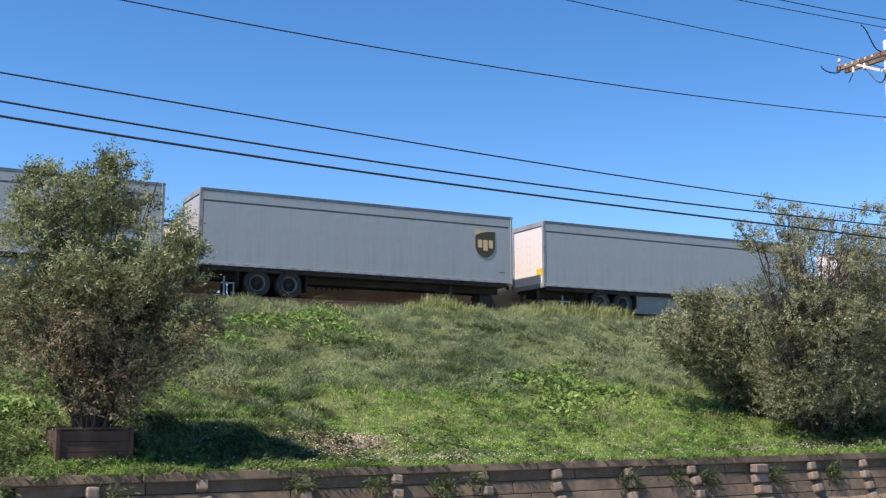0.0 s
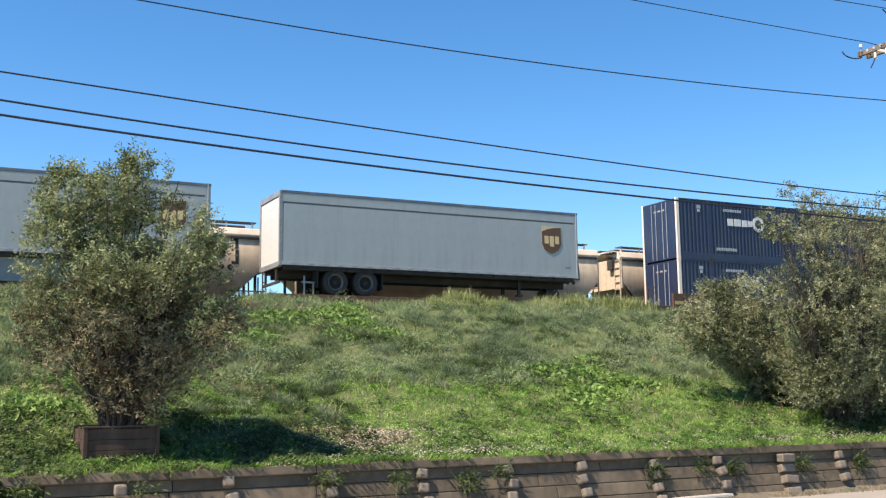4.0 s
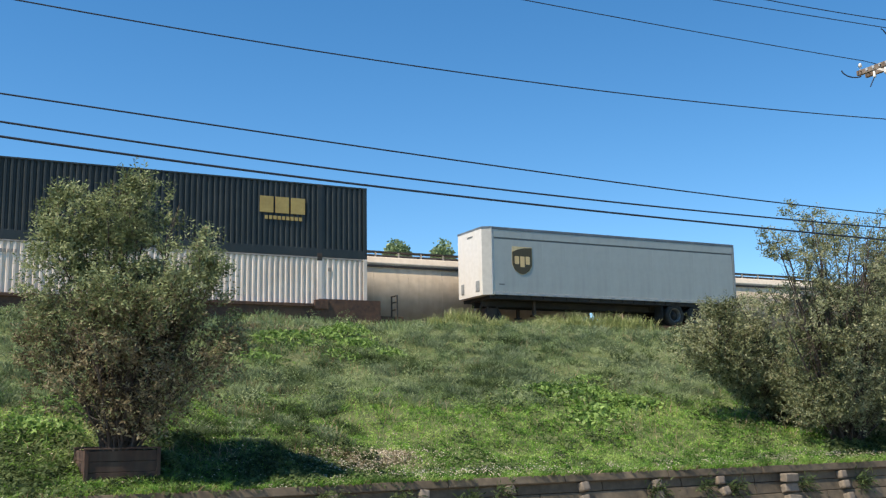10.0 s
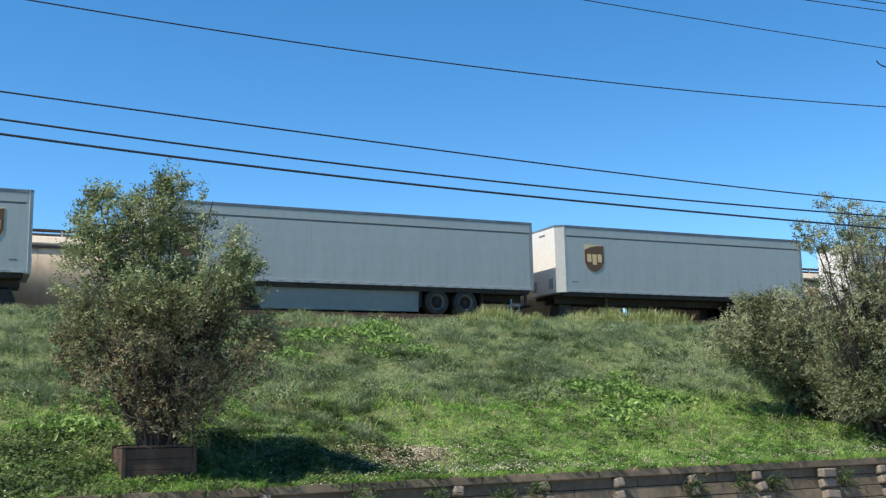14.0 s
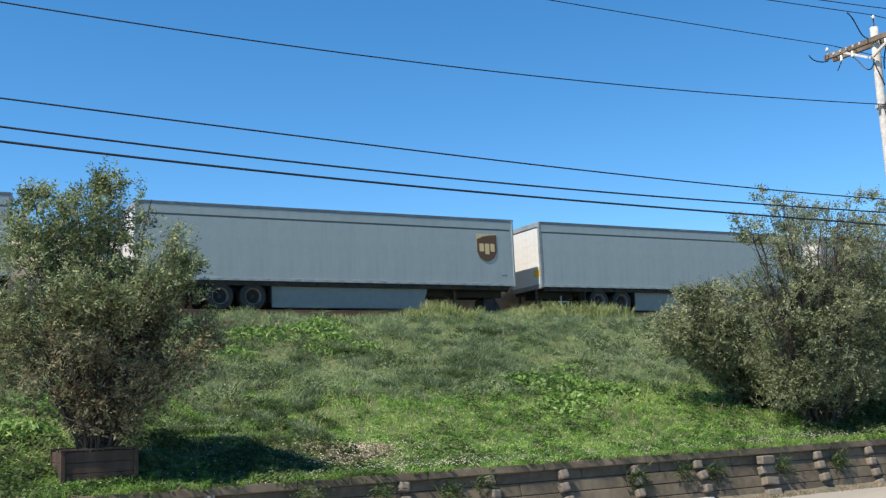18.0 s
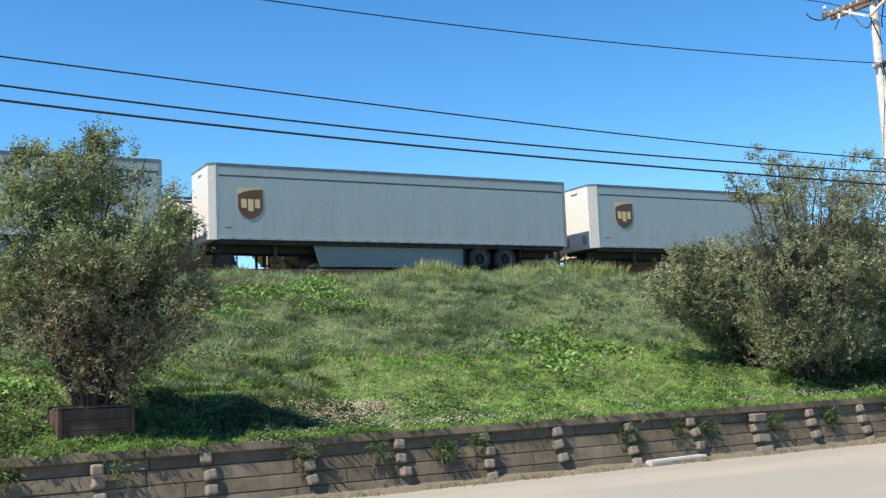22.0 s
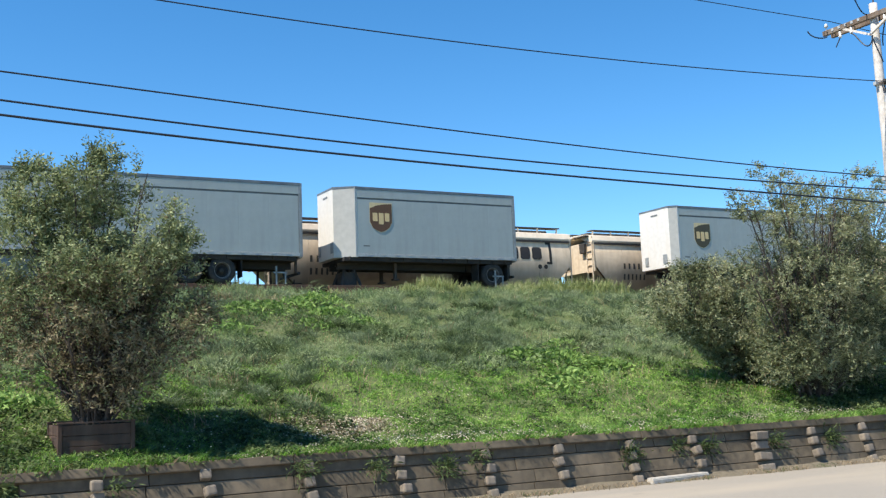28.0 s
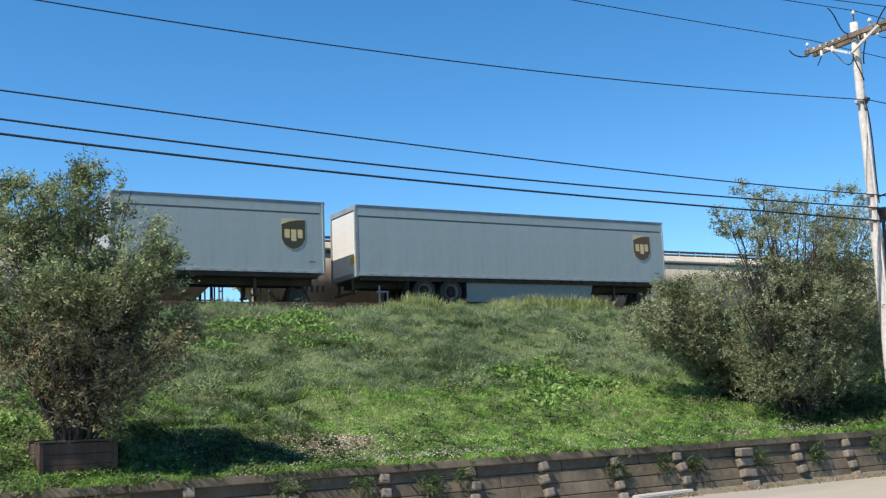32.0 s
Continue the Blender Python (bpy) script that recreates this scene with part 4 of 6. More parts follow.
def build_flatcar(feet, nose_right):
    """The flat car platform under one trailer; same frame as the trailer."""
    L = LENGTH[feet]
    fx = (lambda a: a) if nose_right else (lambda a: L - a)
    car = thing("flat_car", (0, 0, 0), "dark brown intermodal flat car carrying a trailer", "rail car", "cars of the train")
    zr = RAIL - DECK
    part("centre_sill", box(B(), -0.45, L + 0.45, 0.95, 1.65, -0.52, -0.10, 0.02), M_RUST, car)
    part("deck", box(B(), -0.40, L + 0.40, 0.04, 2.56, -0.10, 0.0, 0.01), M_RUST, car)
    for y in (0.02, 2.50):
        part("side_sill", box(B(), -0.40, L + 0.40, y, y + 0.07, -0.26, -0.105, 0.01), M_RUST, car)
    for x in (1.2, L - 1.2):
        bogie(car, x, zr)
    hx = fx(L - 0.85)
    bm = B()
    for y in (0.75, 1.75):
        for dx in (-0.45, 0.45):
            tube(bm, (hx + dx, y, 0.0), (hx + dx * 0.3, 1.25 + (y - 1.25) * 0.4, 0.95), 0.06, n=6)
    box(bm, hx - 0.35, hx + 0.35, 0.8, 1.8, 0.93, 1.0)
    box(bm, hx - 0.30, hx + 0.30, 0.9, 1.7, 0.0, 0.62)
    part("hitch_stand", bm, M_STEEL, car)
    sx = fx(1.05)
    bm = box(B(), sx - 0.03, sx + 0.03, 0.10, 0.16, 0.0, 0.72)
    box(bm, sx - 0.12, sx + 0.42, 0.10, 0.15, 0.44, 0.50)
    box(bm, sx + 0.34, sx + 0.39, 0.10, 0.15, 0.0, 0.46)
    part("brake_stand", bm, M_FRAME, car, "grey steel brake stand")
    for x in (-0.60, L + 0.45):
        part("coupler", box(B(), x, x + 0.15, 1.15, 1.45, -0.42, -0.16), M_STEEL, car)
    bm = box(B(), fx(5.6) - 0.5, fx(5.6) + 0.5, 0.5, 2.1, -0.62, -0.3, 0.05)
    part("brake_reservoir", bm, M_UNDER, car)
    return car


# ---------------------------------------------------------------- train: containers
def corrugated(bm, x0, x1, y, z0, z1, out, pitch=0.214, deep=0.072):
    """A folded steel wall: raised flats, slanted flanks and set-back flats."""
    n = max(2, round((x1 - x0) / pitch))
    p = (x1 - x0) / n
    line = []
    for i in range(n):
        x = x0 + i * p
        line += [(x, 0), (x + p * 0.32, 0), (x + p * 0.44, 1), (x + p * 0.70, 1)]
    line.append((x1, 0))
    lo = [bm.verts.new((x, y - out * deep * (1 - k), z0)) for x, k in line]
    hi = [bm.verts.new((x, y - out * deep * (1 - k), z1)) for x, k in line]
    for i in range(len(line) - 1):
        bm.faces.new((lo[i], lo[i + 1], hi[i + 1], hi[i]))


def build_container(kind):
    """A 53-foot container; x from its left end, y = 0 near side, z = 0 its base."""
    L, W, H = 16.15, 2.59, 2.896
    skin, rail, end, post, words = {
        "white": (M_CWHITE, M_CGREY, M_CEND2, M_CWHITE, "rust-streaked white"),
        "rusty": (M_CWHITE, M_CGREY, M_CEND, M_CWHITE, "rust-stained white"),
        "pale": (M_CWHITE, M_CGREY, M_CEND2, M_CWHITE, "clean off-white"),
        "pink": (M_CPINK, M_CGREY, M_CEND, M_CPINK, "faded pinkish white"),
        "navy": (M_NAVY, M_NAVY, M_NAVY, M_CWHITE, "dark navy blue"),
        "black": (M_BLACK, M_BLACK, M_BLACK, M_BLACK, "greenish black"),
        "blue": (M_BLUE, M_BLUE, M_BLUE, M_PINKPOST, "faded blue")}[kind]
    co = thing("shipping_container", (0, 0, 0), "%s corrugated 53-foot container on a well car" % words, "container", "containers on the train")
    posts = (0.0, 1.98, 14.17, L)
    zs0, zs1 = 0.34, H - 0.06
    for y, out in ((0.080, 1), (W - 0.080, -1)):
        for a, b in zip(posts, posts[1:]):
            bm = B()
            corrugated(bm, a + 0.09, b - 0.09, y, zs0, zs1, -out * -1)
            bmesh.ops.recalc_face_normals(bm, faces=bm.faces[:])
            part("side_panel", bm, skin, co)
    part("inner_lining", box(B(), 0.06, L - 0.06, 0.095, W - 0.095, 0.1, H - 0.05), skin, co)
    for y in (0.0, W - 0.09):
        part("bottom_rail", box(B(), 0.02, L - 0.02, y, y + 0.09, 0.0, 0.34, 0.012), rail, co)
        part("top_rail", box(B(), 0.02, L - 0.02, y, y + 0.09, H - 0.065, H, 0.012), rail, co)
        for i, x in enumerate(posts):
            w = 0.20 if i in (1, 2) else 0.17
            xa = {0: 0.0, 1: x - w / 2, 2: x - w / 2, 3: L - w}[i]
            part("post", box(B(), xa, xa + w, y - 0.004, y + 0.094, 0.0, H, 0.012), post if i in (0, 3) else skin, co)
            for z in (0.0, H - 0.14):
                part("corner_casting", box(B(), xa - 0.004, xa + w + 0.004, y - 0.008, y + 0.10, z, z + 0.14, 0.015), M_STEEL if i in (1, 2) else post, co)
    for x, s in ((0.0, 1), (L, -1)):
        bm = B()
        a, b = sorted((x + 0.03 * s, x + 0.07 * s))
        box(bm, a, b, 0.09, W - 0.09, 0.06, H - 0.04, 0.006)
        door = part("end_wall", bm, end, co)
        if kind == "black":
            for k in range(10):
                part("end_rib", box(B(), *sorted((x - 0.002 * s, x + 0.035 * s)), 0.12, W - 0.12, 0.25 + 0.26 * k, 0.42 + 0.26 * k, 0.03), M_BLACK, door)
                part("rib_edge", box(B(), *sorted((x - 0.006 * s, x + 0.03 * s)), 0.12, W - 0.12, 0.42 + 0.26 * k, 0.46 + 0.26 * k, 0.008), M_ARM, door)
        else:
            for y in (0.75, 1.05, 1.55, 1.85):
                part("lock_rod", tube(B(), (x + 0.012 * s, y, 0.1), (x + 0.012 * s, y, H - 0.1), 0.016, n=6), rail if kind != "navy" else M_DECALGREY, door)
            bm = B()
            for k in range(3):
                box(bm, *sorted((x + 0.026 * s, x + 0.031 * s)), 0.9 + 0.3 * k, 1.1 + 0.3 * k, H - 0.5, H - 0.42)
            part("end_mark", bm, M_CGREY, door)
    part("roof", box(B(), 0.05, L - 0.05, 0.08, W - 0.08, H - 0.06, H - 0.02), skin, co)

    def bars(name, rows, mat, label=""):
        for x0, x1, z0, z1 in rows:
            part(name, box(B(), x0, x1, -0.012, 0.008, z0, z1), mat, co, label)

    def strokes(x, z, n, w, h, gap):
        return [(x + i * (w + gap), x + i * (w + gap) + w, z, z + h) for i in range(n)]
    if kind == "navy":
        bars("name_bar", [(3.10, 3.44, 1.74, 2.08), (3.52, 3.92, 1.74, 2.08), (4.00, 4.33, 1.74, 2.06), (4.40, 4.64, 1.76, 2.04)], M_DECAL, "white plain bars of a painted name")
        bm = lathe(B(), [(0.22, -0.013), (0.39, -0.013), (0.39, 0.0), (0.22, 0.0), (0.22, -0.013)], (5.02, 0, 1.91), "y", 8)
        part("ring_emblem", bm, M_DECAL, co)
        bars("small_bar", strokes(2.85, 2.40, 8, 0.10, 0.13, 0.045) + strokes(2.35, 0.50, 9, 0.10, 0.14, 0.04) + strokes(12.9, 0.46, 7, 0.10, 0.13, 0.045), M_DECALGREY)
        bm = plate(B(), [(7.92, 2.10), (8.17, 2.35), (8.42, 2.10), (8.17, 1.85)], -0.013, 0.0)
        part("diamond_mark", bm, M_DECALGREY, co)
        bars("post_mark", [(1.25, 1.45, 2.45, 2.62), (1.28, 1.42, 2.28, 2.42), (14.45, 14.6, 2.45, 2.60)], M_DECALGREY)
    elif kind == "black":
        bars("emblem_block", [(11.75, 12.28, 1.62, 2.25), (12.36, 12.90, 1.62, 2.25), (12.98, 13.55, 1.62, 2.25)], M_YELLOW, "worn gold emblem blocks")
        bars("line_bar", strokes(11.95, 1.36, 9, 0.12, 0.14, 0.05), M_YELLOW)
        bars("number_bar", strokes(0.65, 2.52, 6, 0.12, 0.17, 0.05) + strokes(0.9, 2.25, 3, 0.12, 0.12, 0.08), M_DECALGREY)
        bars("patch", [(0.72, 0.95, 1.05, 1.45)], M_ARM)
    elif kind == "blue":
        bars("name_bar", strokes(10.3, 1.28, 11, 0.26, 0.40, 0.09), M_DECAL, "white plain bars of a painted name")
        bars("number_bar", [(0.75, 1.35, 1.75, 1.98), (0.9, 1.35, 1.35, 1.6), (0.75, 1.25, 2.1, 2.3), (4.1, 4.5, 1.85, 2.2), (3.95, 4.6, 1.55, 1.7), (10.75, 11.2, 2.0, 2.35)], M_DECAL)
    else:
        bars("number_bar", strokes(2.45, 2.45, 7, 0.07, 0.12, 0.05), M_CGREY)
        bars("side_patch", [(8.75, 8.98, 0.56, 0.80)], M_CGREY)
        bars("post_mark", [(1.25, 1.42, 2.3, 2.42), (14.5, 14.62, 2.35, 2.5)], M_CGREY)
    return co


def build_wellcar():
    """A well car round one stack; x from the container's left end, z = 0 the rail head."""
    L, W = 16.15, 2.59
    car = thing("well_car", (0, 0, 0), "rust-brown double-stack well car on the track", "rail car", "cars of the train")
    for y0 in (-0.16, W + 0.04):
        part("side_sill", plate(B(), [(-0.5, 0.85), (-0.5, 1.60), (2.05, 1.60), (2.35, 1.36), (L - 2.35, 1.36), (L - 2.05, 1.60), (L + 0.5, 1.60), (L + 0.5, 0.85), (L - 1.6, 0.45), (1.6, 0.45)], y0, y0 + 0.12), M_RUST, car)
        bm = box(B(), 2.3, L - 2.3, y0 - 0.09, y0 + 0.16, 1.28, 1.40, 0.01)
        part("top_chord", bm, M_RUST, car)
    for x in (0.4, 4.2, 8.0, 11.8, L - 0.7):
        part("floor_beam", box(B(), x, x + 0.35, -0.05, W + 0.05, 0.22, 0.34), M_RUST, car)
    for a, b in ((-1.7, -0.1), (L + 0.1, L + 1.7)):
        part("end_platform", box(B(), a, b, 0.25, W - 0.25, 0.80, 1.05, 0.02), M_RUST, car)
    for x in (-0.95, L + 0.95):
        bogie(car, x, 0.0)
    for x in (-1.35, L + 1.3):
        bm = B()
        for y in (0.05, 0.6):
            box(bm, x, x + 0.05, y, y + 0.05, 0.5, 1.9)
        for z in (0.7, 1.0, 1.3, 1.6, 1.85):
            box(bm, x + 0.005, x + 0.045, 0.05, 0.65, z, z + 0.04)
        part("end_ladder", bm, M_STEEL, car)
    for x in (1.98, 14.17):
        part("lock_box", box(B(), x - 0.28, x + 0.28, -0.24, -0.08, 1.20, 1.56, 0.02), M_RUST, car)
    part("yellow_mark", box(B(), -0.42, 0.1, -0.172, -0.16, 1.10, 1.25), M_YELLOW, car)
    return car


# right end at 0 s, feet, nose to the right, older livery
AHEAD = [(9.13, 53, 1, 0), (24.08, 45, 1, 1), (41.73, 53, 1, 0), (58.65, 45, 0, 1), (79.14, 53, 1, 0), (96.71, 45, 1, 0), (115.27, 53, 1, 0), (131.59,
            45, 1, 0)]
MIDDLE = [(298.33, 45, 0, 1), (318.70, 28, 1, 0), (336.25, 53, 1, 0), (353.60, 45, 1, 0), (370.97, 53, 1, 0), (390.70, 53, 0, 0), (405.59, 45, 0, 0),
            (422.66, 45, 0, 0), (434.94, 28, 0, 0), (460.60, 45, 1, 0), (477.68, 45, 0, 0), (497.90, 53, 1, 0), (515.28, 53, 1, 0), (532.57, 53, 1,
            0)]
REAR = [(549.99, 45, 1, 0), (570.66, 53, 0, 0), (588.22, 53, 0, 0), (606.05, 53, 0, 0), (621.13, 45, 0, 0), (642.31, 28, 1, 0), (662.23, 53, 0, 0),
            (680.13, 53, 1, 0), (697.30, 28, 1, 0), (719.78, 45, 1, 0), (734.28, 45, 1, 0), (751.43, 53, 0, 0), (761.20, 28, 0, 0), (783.61, 45, 0,
            1), (795.74, 28, 0, 1), (821.30, 45, 1, 2), (832.92, 28, 0, 1), (858.29, 28, 1, 1), (875.68, 53, 1, 0)]
TRAILERS = AHEAD + MIDDLE + REAR
# right end at 0 s, lower and upper container
STACKS = [(153.25, "navy", "navy"), (176.99, "white", "rusty"), (196.67, "pale", "pink"), (216.23, "blue", None), (239.98, "navy", "white"), (259.70,
            "pale", "rusty"), (279.34, "pale", "black")]
MOVING = []        # (thing, place at 0 s)


def build_train():
    first = {}
    for right, feet, nose, old in TRAILERS:
        x = right - LENGTH[feet]
        for key, make, z in ((("t", feet, nose, old), lambda: build_trailer(feet, nose, old), DECK), (("f", feet, nose), lambda: build_flatcar(feet, nose), DECK)):
            at = (x, NEAR - SKEW * x, z)
            if key in first:
                ob = copy_thing(first[key], pose(*at, 0, 0, TURN))
            else:
                ob = first[key] = make()
                ob.matrix_basis = pose(*at, 0, 0, TURN)
            MOVING.append((ob, at))
    for right, low, high in STACKS:
        x = right - 16.15
        for key, make, z in (((low,), lambda: build_container(low), RAIL + 0.35), ((high,), lambda: build_container(high), RAIL + 0.35 + 2.90), (("well",), build_wellcar, RAIL)):
            if key[0] is None:
                continue
            at = (x, NEAR - SKEW * x, z)
            if key in first:
                ob = copy_thing(first[key], pose(*at, 0, 0, TURN))
            else:
                ob = first[key] = make()
                ob.matrix_basis = pose(*at, 0, 0, TURN)
            MOVING.append((ob, at))


build_train()


# ---------------------------------------------------------------- standing hopper cars
def build_hopper():
    """A covered hopper; x from its left end, y = 0 near side, z = 0 the rail head."""
    L, W = 15.5, 3.2
    car = thing("hopper_car", (0, 0, 0), "grimy beige covered hopper car standing on the far track", "rail car", "standing hopper cars")
    sect = [(0.42, 0.95), (0.30, 1.18), (0.20, 1.45), (0.12, 1.72), (0.06, 2.0), (0.02, 2.3), (0.0, 2.6), (0.0, 2.9), (0.02, 3.2), (0.055, 3.42), (0.10, 3.62), (0.16, 3.80)]
    # bulging side panels, cut back along the end slope
    cut = lambda z: 0.12 if z > 2.55 else 0.12 + (2.55 - z) * 1.05
    seams = [0.0, 0.11, 0.22, 0.33, 0.44, 0.55, 0.66, 0.77, 0.88, 1.0]
    for s in (0, 1):
        for a, b in zip(seams, seams[1:]):
            bm = B()
            rows = []
            for y, z in sect:
                lo, hi = cut(z), L - cut(z)
                x0 = max(lo, min(hi, 0.12 + a * (L - 0.24)))
                x1 = max(lo, min(hi, 0.12 + b * (L - 0.24)))
                yy = y if s == 0 else W - y
                g = 0.004
                rows.append([bm.verts.new((x, yy, z)) for x in (x0 + g, x1 - g)])
            for p, q in zip(rows, rows[1:]):
                bm.faces.new((p[0], p[1], q[1], q[0]))
            bmesh.ops.remove_doubles(bm, verts=bm.verts[:], dist=0.0005)
            part("side_panel", bm, M_HOPPER, car, smooth=True)
    bm = B()
    v = {}
    for i, (x, z) in enumerate(((1.75, 0.95), (0.16, 2.5), (0.16, 3.75), (L - 0.16, 3.75), (L - 0.16, 2.5), (L - 1.75, 0.95))):
        v[i] = [bm.verts.new((x, 0.46 if z < 1 else 0.05 if z < 3 else 0.17, z)), bm.verts.new((x, W - (0.46 if z < 1 else 0.05 if z < 3 else 0.17), z))]
    for i in range(6):
        j = (i + 1) % 6
        bm.faces.new((v[i][0], v[j][0], v[j][1], v[i][1]))
    bmesh.ops.recalc_face_normals(bm, faces=bm.faces[:])
    part("inner_tank", bm, M_HOPPER, car)
    for x0, x1 in ((0.06, 0.15), (L - 0.15, L - 0.06)):
        part("end_wall", box(B(), x0, x1, 0.05, W - 0.05, 2.35, 3.85, 0.01), M_HEND, car, "cream end wall")
    for s in (0, 1):
        bm = B()
        y = lambda v: v if s == 0 else W - v
        pr = [(0.10, 3.78), (0.05, 3.86), (0.05, 3.90), (0.16, 4.14), (0.60, 4.24), (1.60, 4.30), (1.60, 4.26), (0.2, 3.80)]
        a = [bm.verts.new((0.0, y(p), z)) for p, z in pr]
        b = [bm.verts.new((L, y(p), z)) for p, z in pr]
        bm.faces.new(a)
        bm.faces.new(b[::-1])
        for i in range(len(pr)):
            j = (i + 1) % len(pr)
            bm.faces.new((a[i], b[i], b[j], a[j]))
        bmesh.ops.recalc_face_normals(bm, faces=bm.faces[:])
        part("roof_half", bm, M_HROOF, car, "pale sunlit roof")
        part("side_plate", box(B(), 0.1, L - 0.1, *sorted((y(0.03), y(0.14))), 3.70, 3.785), M_STEEL, car)
    # roof walk
    post = part("walk_post", box(B(), -0.035, 0.035, 0.0, 0.05, 0.0, 0.29), M_HROOF, car)
    xs = [0.45 + 1.12 * k for k in range(14)]
    post.location = (xs[0], 0.55, 4.20)
    for x in xs[1:]:
        again(post, car, (x, 0.55, 4.20))
    for x in xs:
        again(post, car, (x, W - 0.60, 4.20))
    for y in (0.50, W - 0.95):
        part("roof_walk", box(B(), 0.35, L - 0.35, y, y + 0.45, 4.45, 4.495), M_GRATE, car)
    hatch = B()
    box(hatch, 0.6, L - 0.6, 1.25, 1.95, 4.25, 4.46, 0.05)
    part("trough_hatch", hatch, M_GRATE, car)
    # hopper bottoms
    for k in range(4):
        xc = 2.9 + 3.23 * k
        bm = B()
        top = [(xc - 1.55, 0.44, 1.0), (xc + 1.55, 0.44, 1.0), (xc + 1.55, W - 0.44, 1.0), (xc - 1.55, W - 0.44, 1.0)]
        bot = [(xc - 0.45, 1.1, 0.25), (xc + 0.45, 1.1, 0.25), (xc + 0.45, W - 1.1, 0.25), (xc - 0.45, W - 1.1, 0.25)]
        a = [bm.verts.new(p) for p in top]
        b = [bm.verts.new(p) for p in bot]
        bm.faces.new(b[::-1])
        for i in range(4):
            bm.faces.new((a[i], b[i], b[(i + 1) % 4], a[(i + 1) % 4]))
        bmesh.ops.recalc_face_normals(bm, faces=bm.faces[:])
        part("discharge_bay", bm, M_STEEL, car)
    part("side_sill", box(B(), 0.2, L - 0.2, 0.36, 0.46, 0.90, 1.06), M_STEEL, car)
    part("side_sill", box(B(), 0.2, L - 0.2, W - 0.46, W - 0.36, 0.90, 1.06), M_STEEL, car)
    part("centre_sill", box(B(), -0.2, L + 0.2, 1.3, 1.9, 0.72, 0.98), M_STEEL, car)
    for x in (1.05, L - 1.05):
        b = bogie(car, x, 0.0)
        b.location = (0, 0.30, 0)
    # end ladders, platforms and posts
    for x, s in ((0.0, 1), (L, -1)):
        bm = B()
        for y in (0.10, 0.55):
            box(bm, *sorted((x + 0.0 * s, x + 0.05 * s)), y, y + 0.05, 0.75, 4.1)
        for k in range(9):
            box(bm, *sorted((x + 0.0 * s, x + 0.04 * s)), 0.12, 0.58, 0.85 + 0.36 * k, 0.89 + 0.36 * k)
        part("ladder", bm, M_HEND, car)
        bm = B()
        for dx in (0.35, 0.75, 1.15):
            box(bm, x + dx * s - 0.025, x + dx * s + 0.025, 0.12, 0.18, 0.95, 2.3 - dx * 0.5)
        box(bm, *sorted((x + 0.05 * s, x + 1.5 * s)), 0.12, 0.17, 1.52, 1.57)
        part("end_rail", bm, M_STEEL, car)
        part("end_platform", box(B(), *sorted((x - 0.15 * s, x + 1.3 * s)), 0.2, W - 0.2, 0.95, 1.03), M_STEEL, car)
        for y in (0.7, W - 0.8):
            part("end_post", box(B(), *sorted((x + 0.25 * s, x + 0.35 * s)), y, y + 0.1, 1.0, 2.5), M_STEEL, car)
    part("brake_box", box(B(), -0.16, 0.05, 0.55, 0.95, 3.30, 3.80, 0.03), M_STEEL, car)
    part("platform_top", box(B(), -0.25, 0.15, 0.3, 1.2, 4.12, 4.17), M_GRATE, car)
    # markings on the near side
    bulge = lambda z: float(np.interp(z, [p[1] for p in sect], [p[0] for p in sect]))

    def decal(name, outline, mat, label="", flat=-0.012):
        bm = B()
        for o in outline:
            plate(bm, o, -0.010, -0.004)
        for z in (2.05, 2.3, 2.6, 2.9, 3.2, 3.4, 3.62):
            bmesh.ops.bisect_plane(bm, geom=bm.verts[:] + bm.edges[:] + bm.faces[:], plane_co=(0, 0, z), plane_no=(0, 0, 1))
        for v in bm.verts:
            v.co.y += bulge(v.co.z)
        return part(name, bm, mat, car, label)
    rect = lambda x0, x1, z0, z1: [(x0, z0), (x1, z0), (x1, z1), (x0, z1)]
    decal("bracket", [rect(11.06, 11.20, 2.62, 3.72), rect(11.06, 11.36, 3.58, 3.72), rect(11.06, 11.36, 2.62, 2.74)], M_BLACKPAINT, "black painted bracket lines", -0.05)
    decal("bracket", [rect(14.14, 14.28, 2.62, 3.72), rect(13.98, 14.28, 3.58, 3.72), rect(13.98, 14.28, 2.62, 2.74)], M_BLACKPAINT, "black painted bracket lines", -0.05)
    for x0 in (11.84, 12.50, 13.16):
        decal("emblem_block", [[(x0, 2.92), (x0 + 0.08, 2.84), (x0 + 0.46, 2.84), (x0 + 0.54, 2.92), (x0 + 0.54, 3.36), (x0 + 0.46, 3.44), (x0 + 0.08, 3.44), (x0, 3.36)]], M_BLACKPAINT, "black painted company emblem shape")
    dots = []
    for cx in (11.45, 11.78, 13.58, 13.92):
        dots.append([(cx + 0.11 * math.cos(math.pi * k / 6), 2.50 + 0.11 * math.sin(math.pi * k / 6)) for k in range(12)])
    for o in dots:
        decal("dot_mark", [o], M_BLACKPAINT)
    tx = bpy.data.curves.new("slogan", "FONT")
    tx.body = "How tomorrow moves"
    tx.size = 0.36
    tx.resolution_u = 3
    tx.shear = 0.25
    tx.extrude = 0.004
    tx.materials.append(M_FADED)
    tmp = new("slogan", tx)
    bpy.context.view_layer.update()
    me = bpy.data.meshes.new_from_object(tmp.evaluated_get(bpy.context.evaluated_depsgraph_get()))
    bpy.data.objects.remove(tmp)
    wid = max(v.co.x for v in me.vertices)
    sl = new("slogan", me)
    sl.parent = car
